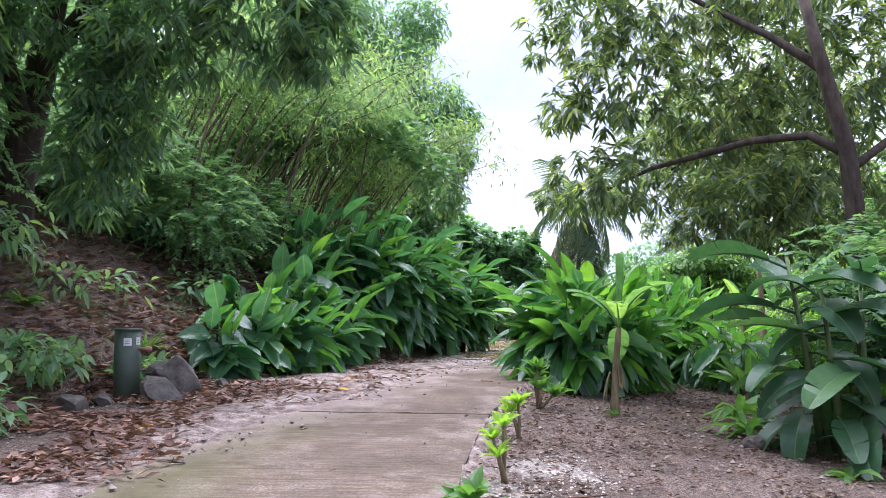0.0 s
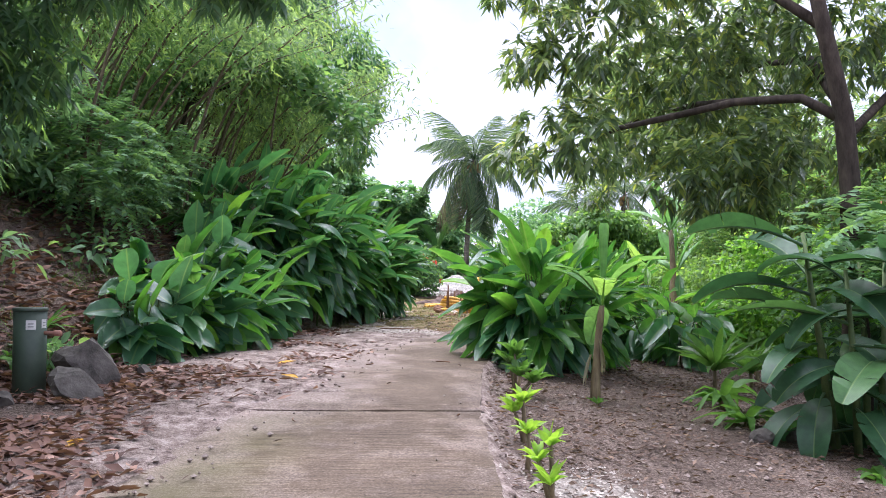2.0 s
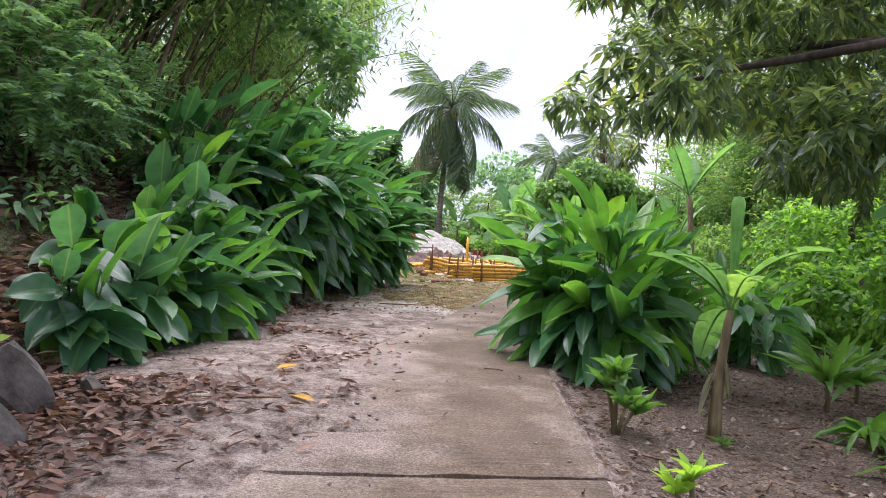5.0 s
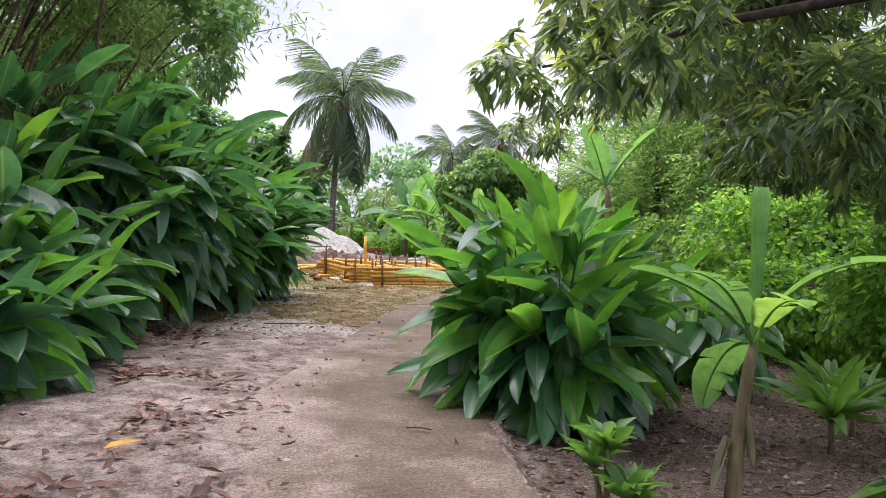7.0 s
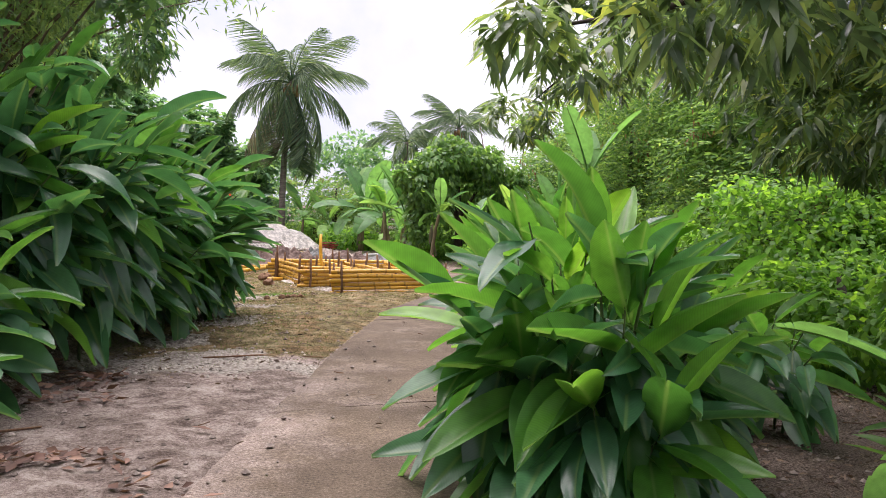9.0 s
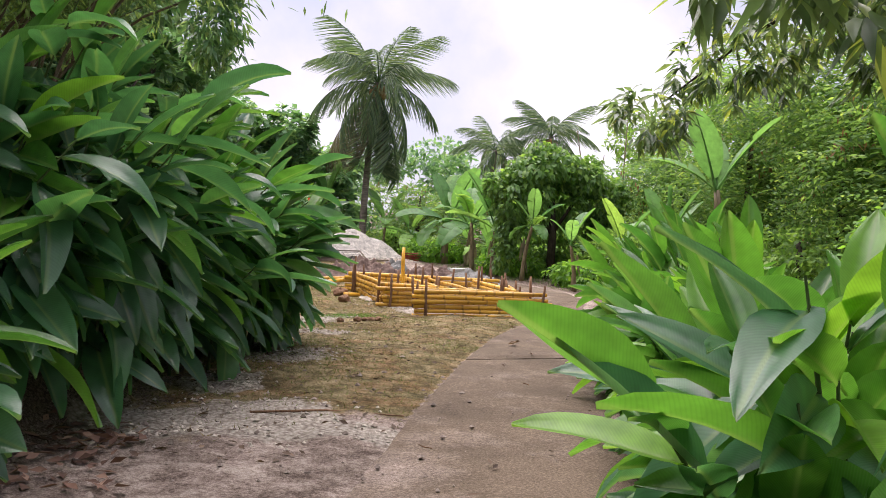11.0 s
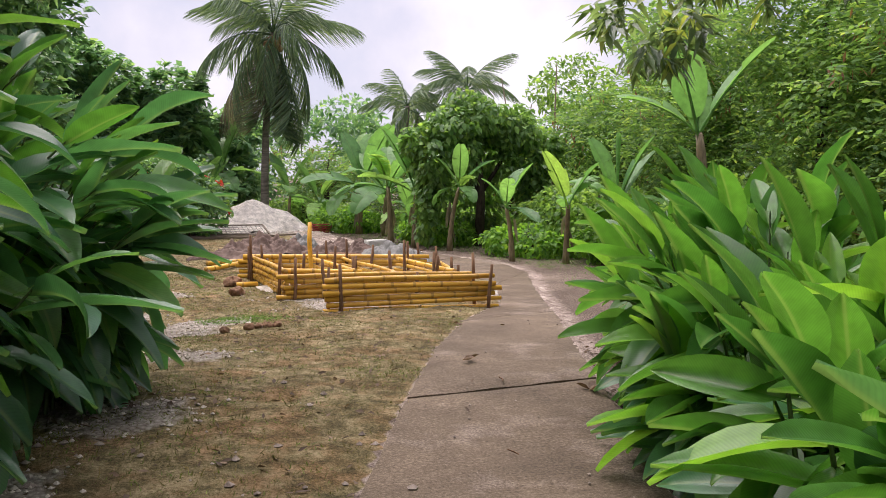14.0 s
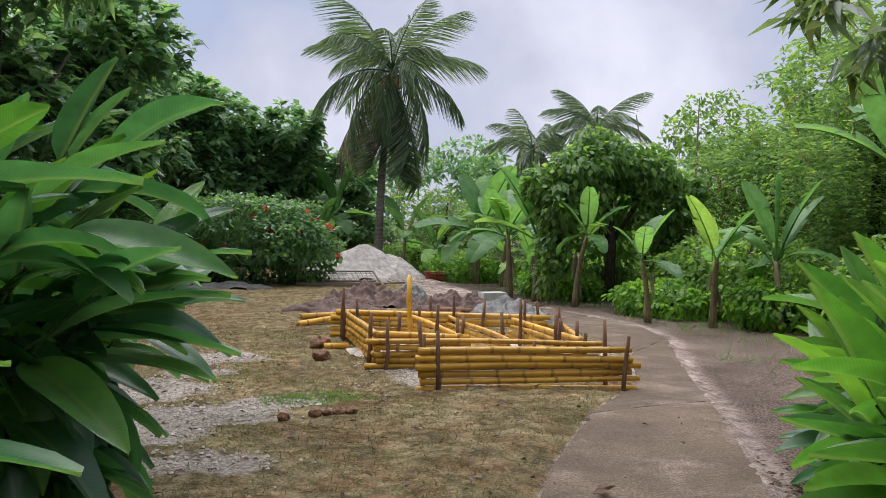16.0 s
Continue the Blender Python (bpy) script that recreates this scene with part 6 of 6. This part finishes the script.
def sticker(az, z, w, h):
    """A small curved label wrapped on the shaft, with grey print bars."""
    def curved(name, a0, a1, z0, z1, r, mat):
        verts, faces = [], []
        for i in range(7):
            a = a0 + (a1 - a0) * i / 6
            verts += [(r * math.cos(a), r * math.sin(a), z0), (r * math.cos(a), r * math.sin(a), z1)]
            if i:
                k = 2 * i
                faces.append((k - 2, k, k + 1, k - 1))
        return mesh_of(name, verts, faces, mat)
    half = w / 0.252
    s = part("sticker", curved("sticker", radians(az) - half, radians(az) + half, z, z + h, 0.1265, M_STICKER), post, "white paper sticker")
    for k in range(2):
        part("print_bar", curved("print_bar", radians(az) - half * 0.6, radians(az) + half * 0.5, z + h * (0.25 + 0.3 * k), z + h * (0.38 + 0.3 * k), 0.1272, M_GREYPRINT), s)


sticker(-72, ph_ - 0.17, 0.075, 0.075)
sticker(-20, ph_ - 0.16, 0.06, 0.07)


strap_plant(-4.5, 9.3, 26, 0.42, 0.06, M_STRAP, "bright green leafy tuft at the foot of the bank", 28, 0.0, 0.8, 0.6, "leafy_tuft")
strap_plant(-4.2, 8.6, 22, 0.36, 0.06, M_STRAP, "bright green leafy tuft at the foot of the bank", 29, 0.0, 0.8, 0.6, "leafy_tuft")
strap_plant(-3.45, 9.15, 14, 0.26, 0.05, M_STRAP, "small green leafy tuft beside the post", 30, 0.0, 0.7, 0.7, "leafy_tuft")


def rock(name, x, y, sx, sy, sz, rz, seed, label, mat=None, sink=0.25, jag=0.35, group="rocks on the verge", cut=0.48):
    bm = bmesh.new()
    bmesh.ops.create_icosphere(bm, subdivisions=3, radius=1.0)
    for v in bm.verts:
        d = v.co.normalized()
        k = 1 + jag * noise.noise(d * 1.3 + Vector((seed, seed * 0.7, 0))) + 0.12 * noise.noise(d * 4 + Vector((0, seed, 0)))
        v.co = Vector((d.x * sx, d.y * sy, d.z * sz)) * k
    for q in range(7):
        n = Vector((math.sin(seed + q * 2.1), math.cos(seed * 1.7 + q), 0.9 * math.sin(q * 1.9 + seed))).normalized()
        for v in bm.verts:
            e = v.co.dot(n) - cut * max(sx, sy)
            if e > 0:
                v.co -= n * e * 0.92
    for v in bm.verts:
        v.co *= 1 + 0.07 * noise.noise(v.co * 9 + Vector((seed, 0, 0))) + 0.03 * noise.noise(v.co * 24)
    me = bpy.data.meshes.new(name)
    bm.to_mesh(me)
    bm.free()
    me.materials.append(mat or M_ROCK)
    o = tagged(new(name, me), label, "rock", group)
    o.matrix_basis = pose(x, y, gz(x, y) + sz * (1 - 2 * sink), 0, 0, rz)


rock("rock", -2.72, 9.0, 0.34, 0.26, 0.27, 20, 1.0, "large angular grey-brown boulder beside the green post")
rock("rock", -2.72, 8.35, 0.26, 0.2, 0.16, -15, 2.0, "rounded mossy grey boulder at the verge")
rock("rock", -3.30, 7.75, 0.17, 0.13, 0.11, 30, 3.0, "dark stone half buried in leaf litter")
rock("rock", -2.35, 9.35, 0.09, 0.08, 0.07, 0, 4.0, "small dark stone beside the ginger")
rock("rock", -3.15, 8.05, 0.12, 0.10, 0.08, 70, 5.0, "dark stone half buried in leaf litter")
rock("stone", 2.80, 7.95, 0.105, 0.085, 0.075, 10, 6.0, "smooth round grey stone lying on the garden soil", None, 0.2, 0.12, "", 0.9)
rock("stone", 3.15, 8.0, 0.13, 0.10, 0.09, 50, 7.0, "dark stone under the garden plants", None, 0.25, 0.3, "")
rock("rock", 4.6, 15.3, 0.16, 0.14, 0.2, 50, 8.0, "dark upright stone at the back of the garden", None, 0.15, 0.3, "")
for k, (x, y, r) in enumerate([(2.10, 20.86, 0.055), (2.19, 20.84, 0.045), (2.28, 20.87, 0.055), (2.37, 20.85, 0.05), (1.85, 20.75, 0.05)]):
    rock("clod", x, y, r, r * 0.9, r * 0.75, 30 * k, 9.0 + k, "dark clod of earth on the lawn", M_STAKE, 0.2, 0.3, "earth clods", 0.9)
rock("clod", 2.62, 25.0, 0.13, 0.10, 0.10, 10, 11.0, "dark clod of earth on the lawn", M_STAKE, 0.2, 0.4, "earth clods", 0.9)
rock("clod", 2.55, 24.2, 0.10, 0.08, 0.08, 10, 12.0, "dark clod of earth on the lawn", M_STAKE, 0.2, 0.4, "earth clods", 0.9)


for k, (x, y, az) in enumerate([(3.28, 18.3, 10), (3.62, 17.05, 60)]):
    z = float(road_z(y)) + 0.012
    pod = tagged(new("curled_leaf", leaf_cloud("curled_leaf", np.array([[0, 0, 0.03], [0.03, 0.02, 0.02], [-0.02, 0.03, 0.025]]), np.array([[1, 0.1, 0.15], [0.7, 0.8, 0.1], [0.3, -0.9, 0.2]]), 0.12, 0.055, M_DEADLEAF, "lance", -0.1, 0.9, 40 + k)), "dark curled dead leaf lying on the concrete", "leaf", "curled leaves")
    pod.matrix_basis = pose(x, y, z - 0.02, 0, 0, az)


# ---- loose cover: fallen leaves, twigs, stones, grass ----
def surface_z(x, y):
    """The top of whatever lies there: track or ground."""
    z = ground_z(x, y)
    on = (x > at_y(LEFT, y)) & (x < at_y(RIGHT, y)) & (y < 33)
    return np.where(on, np.maximum(z, road_z(y) + 0.006), z)


def scatter(rng, n, x0, x1, y0, y1, keep):
    x, y = rng.uniform(x0, x1, n), rng.uniform(y0, y1, n)
    k = keep(x, y) > rng.uniform(size=n)
    return x[k], y[k]


def fallen(name, n, area, keep, length, width, mat, label, seed, lift=0.02, shape="oval"):
    rng = np.random.default_rng(seed)
    x, y = scatter(rng, n, *area, keep)
    m = len(x)
    pos = np.stack([x, y, surface_z(x, y) + rng.uniform(0.004, lift, m)], 1)
    az = rng.uniform(0, 6.283, m)
    way = np.stack([np.cos(az), np.sin(az), rng.normal(0.05, 0.16, m)], 1)
    me = leaf_cloud(name, pos, way, length * rng.uniform(0.5, 1.2, m), width * rng.uniform(0.6, 1.2, m), mat, shape, -0.08, 0.42, seed)
    return tagged(new(name, me), label, "leaf litter", kind="stuff")


def left_of(x, y):
    return at_y(LEFT, y) - x


def right_of(x, y):
    return x - at_y(RIGHT, y)


def on_bank(x, y):
    return at_y(BANK, y) - x


def k_verge(x, y):
    return np.where((left_of(x, y) > -0.35) & (on_bank(x, y) < 0.6), 0.06 + 0.94 * smooth(-1.9, -0.6, on_bank(x, y)), 0.0) * (1 - 0.75 * smooth(12, 14, y)) * smooth(0.4, 0.62, fbm(x * 1.3, y * 1.3, 44))


fallen("fallen_leaves_on_verge", 42000, (-4.2, 0.6, 1.5, 15), k_verge, 0.115, 0.05, M_REDLEAF, "brown curled fallen leaves along the sandy verge", 601, 0.035)
fallen("fallen_leaves_on_bank", 20000, (-9, -2, 2, 17), lambda x, y: np.where(on_bank(x, y) > 0, 1.0, 0.0), 0.17, 0.07, M_REDLEAF, "brown fallen leaves covering the bank", 602, 0.06)
fallen("fallen_leaves_in_garden", 40000, (0, 8, 3, 19), lambda x, y: np.where(right_of(x, y) > 0.05, 0.35 + 0.65 * smooth(0.4, 0.65, fbm(x * 1.5, y * 1.5, 45)), 0.0), 0.062, 0.03, M_DEADLEAF, "small brown leaf litter over the garden soil", 603, 0.03)
fallen("fallen_leaves_on_track", 420, (-2.5, 5, 2, 22), lambda x, y: np.where((left_of(x, y) < 0) & (right_of(x, y) < 0), 0.35, 0.0), 0.075, 0.03, M_DEADLEAF, "few brown fallen leaves on the concrete", 604, 0.02)
fallen("fallen_leaves_on_lawn", 5200, (-2, 6, 14, 30), lambda x, y: np.where((left_of(x, y) > 0) & (on_bank(x, y) < 0), 0.4, 0.0), 0.07, 0.03, M_DEADLEAF, "scattered brown leaves on the thin lawn", 605, 0.02)
for k, (x, y, az) in enumerate([(-1.21, 10.27, 20), (-2.35, 6.6, 70), (-1.0, 9.2, 140)]):
    z = float(surface_z(np.array([x]), np.array([y]))[0]) + 0.02
    me = leaf_cloud("fallen_leaf", np.array([[x, y, z]]), np.array([[math.cos(radians(az)), math.sin(radians(az)), 0.05]]), 0.2, 0.085, M_YELLOWLEAF, "lance", -0.05, 0.4, k)
    tagged(new("fallen_leaf", me), "single yellow fallen leaf on the sand", "leaf", "yellow fallen leaves")


def twigs(name, n, area, keep, length, label, seed):
    rng = np.random.default_rng(seed)
    x, y = scatter(rng, n, *area, keep)
    z = surface_z(x, y) + 0.012
    verts, faces = [], []
    for a, b, c in zip(x, y, z):
        az, ln, r = rng.uniform(0, 6.283), length * rng.uniform(0.4, 1.3), rng.uniform(0.003, 0.008)
        d, s = Vector((math.cos(az), math.sin(az), 0)), Vector((-math.sin(az), math.cos(az), 0))
        k = len(verts)
        for t in (0, 0.5, 1.0):
            m = Vector((a, b, c)) + d * (ln * t) + s * (ln * 0.12 * math.sin(t * 3.14) * rng.normal()) 
            for q in range(3):
                w = 2.094 * q
                verts.append(m + s * (r * math.cos(w)) + Vector((0, 0, r * math.sin(w))))
        for i in range(2):
            for q in range(3):
                p, o = k + i * 3 + q, k + i * 3 + (q + 1) % 3
                faces.append((p, o, o + 3, p + 3))
    return tagged(new(name, mesh_of(name, verts, faces, M_STAKE)), label, "twigs", kind="stuff")


twigs("twigs_on_verge", 260, (-4, 1.5, 3, 16), k_verge, 0.22, "thin brown twigs lying on the sand", 611)
twigs("twigs_in_garden", 260, (0, 6, 4, 16), lambda x, y: np.where(right_of(x, y) > 0.1, 0.7, 0.0), 0.25, "thin brown twigs lying on the garden soil", 612)
twigs("twigs_on_track", 90, (-2, 4, 4, 21), lambda x, y: np.where((left_of(x, y) < 0.6) & (right_of(x, y) < 0), 0.5, 0.0), 0.14, "thin brown twigs lying on the concrete", 613)
for k, (pts, rad) in enumerate([([(-1.75, 13.0), (-1.35, 12.95), (-0.95, 13.1)], 0.012), ([(0.25, 15.25), (0.75, 15.3), (1.3, 15.22)], 0.009), ([(-1.9, 9.1), (-1.5, 9.25), (-1.2, 9.2)], 0.012), ([(0.3, 26.3), (0.9, 26.2), (1.4, 26.25)], 0.012)]):
    q = [(x, y, float(surface_z(np.array([x]), np.array([y]))[0]) + rad) for x, y in pts]
    tagged(new("stick", tube_mesh("stick", q, [rad, rad * 0.9, rad * 0.5], M_STAKE, 6, True, 0.1, k)), "crooked brown stick lying on the ground", "stick", "sticks")


def pebbles(name, n, area, keep, size, label, seed, mat):
    rng = np.random.default_rng(seed)
    x, y = scatter(rng, n, *area, keep)
    m = len(x)
    r = size * rng.uniform(0.35, 1.0, m) ** 1.5
    base = np.array([(1, 0, 0), (0.3, 0.95, 0), (-0.8, 0.6, 0), (-0.8, -0.6, 0), (0.3, -0.95, 0), (0.1, 0.1, 0.75), (0, 0, -0.7)])
    v = base[None] * r[:, None, None] * rng.uniform(0.7, 1.25, (m, 7, 1))
    a = rng.uniform(0, 6.283, m)
    ca, sa = np.cos(a)[:, None], np.sin(a)[:, None]
    vx, vy = v[..., 0] * ca - v[..., 1] * sa, v[..., 0] * sa + v[..., 1] * ca
    v = np.stack([vx + x[:, None], vy + y[:, None], v[..., 2] + (surface_z(x, y) + r * 0.25)[:, None]], -1)
    tri = np.array([(i, (i + 1) % 5, 5) for i in range(5)] + [((i + 1) % 5, i, 6) for i in range(5)])
    f = (tri[None] + (np.arange(m) * 7)[:, None, None]).reshape(-1, 3)
    return tagged(new(name, mesh_of(name, v, f, mat, smooth=False)), label, "stones", kind="stuff")


def k_patch(x, y):
    q = np.zeros_like(x)
    for a, b, r in PATCHES:
        q = np.maximum(q, 1 - smooth(0.3 * r, 1.3 * r, np.hypot(x - a, y - b) + 1.5 * r * (fbm(x * 1.8, y * 1.8, 61) - 0.5)))
    return q * (0.3 + 0.7 * smooth(0.4, 0.6, fbm(x * 3, y * 3, 47)))


pebbles("gravel_on_lawn", 36000, (-1.2, 6.5, 14, 26), lambda x, y: k_patch(x, y) * (left_of(x, y) > 0), 0.021, "pale coral gravel scattered over the lawn", 621, M_PEBBLE)
pebbles("gravel_in_garden", 12000, (0, 2, 4.8, 7.4), lambda x, y: k_patch(x, y) * (right_of(x, y) > 0), 0.014, "pale coral gravel beside the track", 622, M_PEBBLE)
pebbles("stones_on_verge", 9000, (-3.8, 2, 2, 18), lambda x, y: np.where((left_of(x, y) > -0.5) & (on_bank(x, y) < 0.3), 0.15 + 0.85 * smooth(-0.7, 0.1, on_bank(x, y)), 0), 0.028, "small stones in the sand of the verge", 623, M_EARTHSTONE)
pebbles("stones_on_track", 1500, (-2.3, 5, 2, 22), lambda x, y: np.where((left_of(x, y) < 0) & (right_of(x, y) < 0), 0.5, 0), 0.012, "grit lying on the concrete", 624, M_EARTHSTONE)
pebbles("stones_in_garden", 3000, (0, 7, 4, 16), lambda x, y: np.where(right_of(x, y) > 0.05, 0.6, 0), 0.03, "small stones in the garden soil", 625, M_EARTHSTONE)
pebbles("gravel_on_heap_foot", 2500, (2.5, 8, 33, 41), lambda x, y: 1 - smooth(1.2, 2.6, np.hypot(x - 5.3, y - 38)), 0.06, "pale gravel round the foot of the heap", 626, M_PEBBLE)


def grass(name, n, area, keep, length, label, seed, mat):
    rng = np.random.default_rng(seed)
    x, y = scatter(rng, n, *area, keep)
    m = len(x)
    pos = np.stack([x, y, ground_z(x, y) - 0.004], 1)
    way = rng.normal(0, 0.75, (m, 3))
    way[:, 2] = 0.55
    me = leaf_cloud(name, pos, way, length * rng.uniform(0.4, 1.2, m), 0.007, mat, "blade", 0.1, 0, seed)
    return tagged(new(name, me), label, "grass", kind="stuff")


def k_lawn(x, y):
    bare = k_patch(x, y)
    return np.where((left_of(x, y) > -0.05) & (on_bank(x, y) < 0.3), 1.0, 0.0) * (1 - 0.9 * np.clip(bare * 1.5, 0, 1)) * smooth(14.3, 16, y) * (0.35 + 0.65 * smooth(0.35, 0.65, fbm(x * 1.1, y * 1.1, 51)))


grass("lawn_grass", 130000, (-1.5, 5.5, 14, 27), k_lawn, 0.045, "short sparse half-dry lawn grass", 631, M_GRASS)
grass("lawn_weeds", 90000, (-1.5, 5.5, 15, 27), lambda x, y: k_lawn(x, y) * smooth(0.46, 0.6, fbm(x * 0.9, y * 0.9, 58)), 0.04, "low green weeds spread through the dry lawn", 636, M_WEED)
grass("far_lawn_grass", 60000, (-6, 8, 25, 37), k_lawn, 0.06, "short sparse half-dry lawn grass", 632, M_GRASS)
grass("green_lawn_patch", 9000, (1.7, 3.0, 21.0, 22.4), lambda x, y: 1 - smooth(0.2, 0.5, np.hypot((x - 2.15) * 0.8, y - 21.75)), 0.05, "fresh green patch of grass on the lawn", 633, M_LUSHGRASS)
grass("tall_grass", 9000, (7.2, 12, 22, 40), lambda x, y: np.where(right_of(x, y) > 0.5, 1.0, 0.0) * smooth(0.45, 0.7, fbm(x, y, 52)), 0.35, "tall grass under the banana plants", 634, M_LUSHGRASS)
grass("bank_grass", 9000, (-5, -3, 3, 15), lambda x, y: smooth(0, 0.4, on_bank(x, y)) * smooth(0.5, 0.65, fbm(x * 1.4, y * 1.4, 53)), 0.25, "tufts of grass on the bank", 635, M_LUSHGRASS)
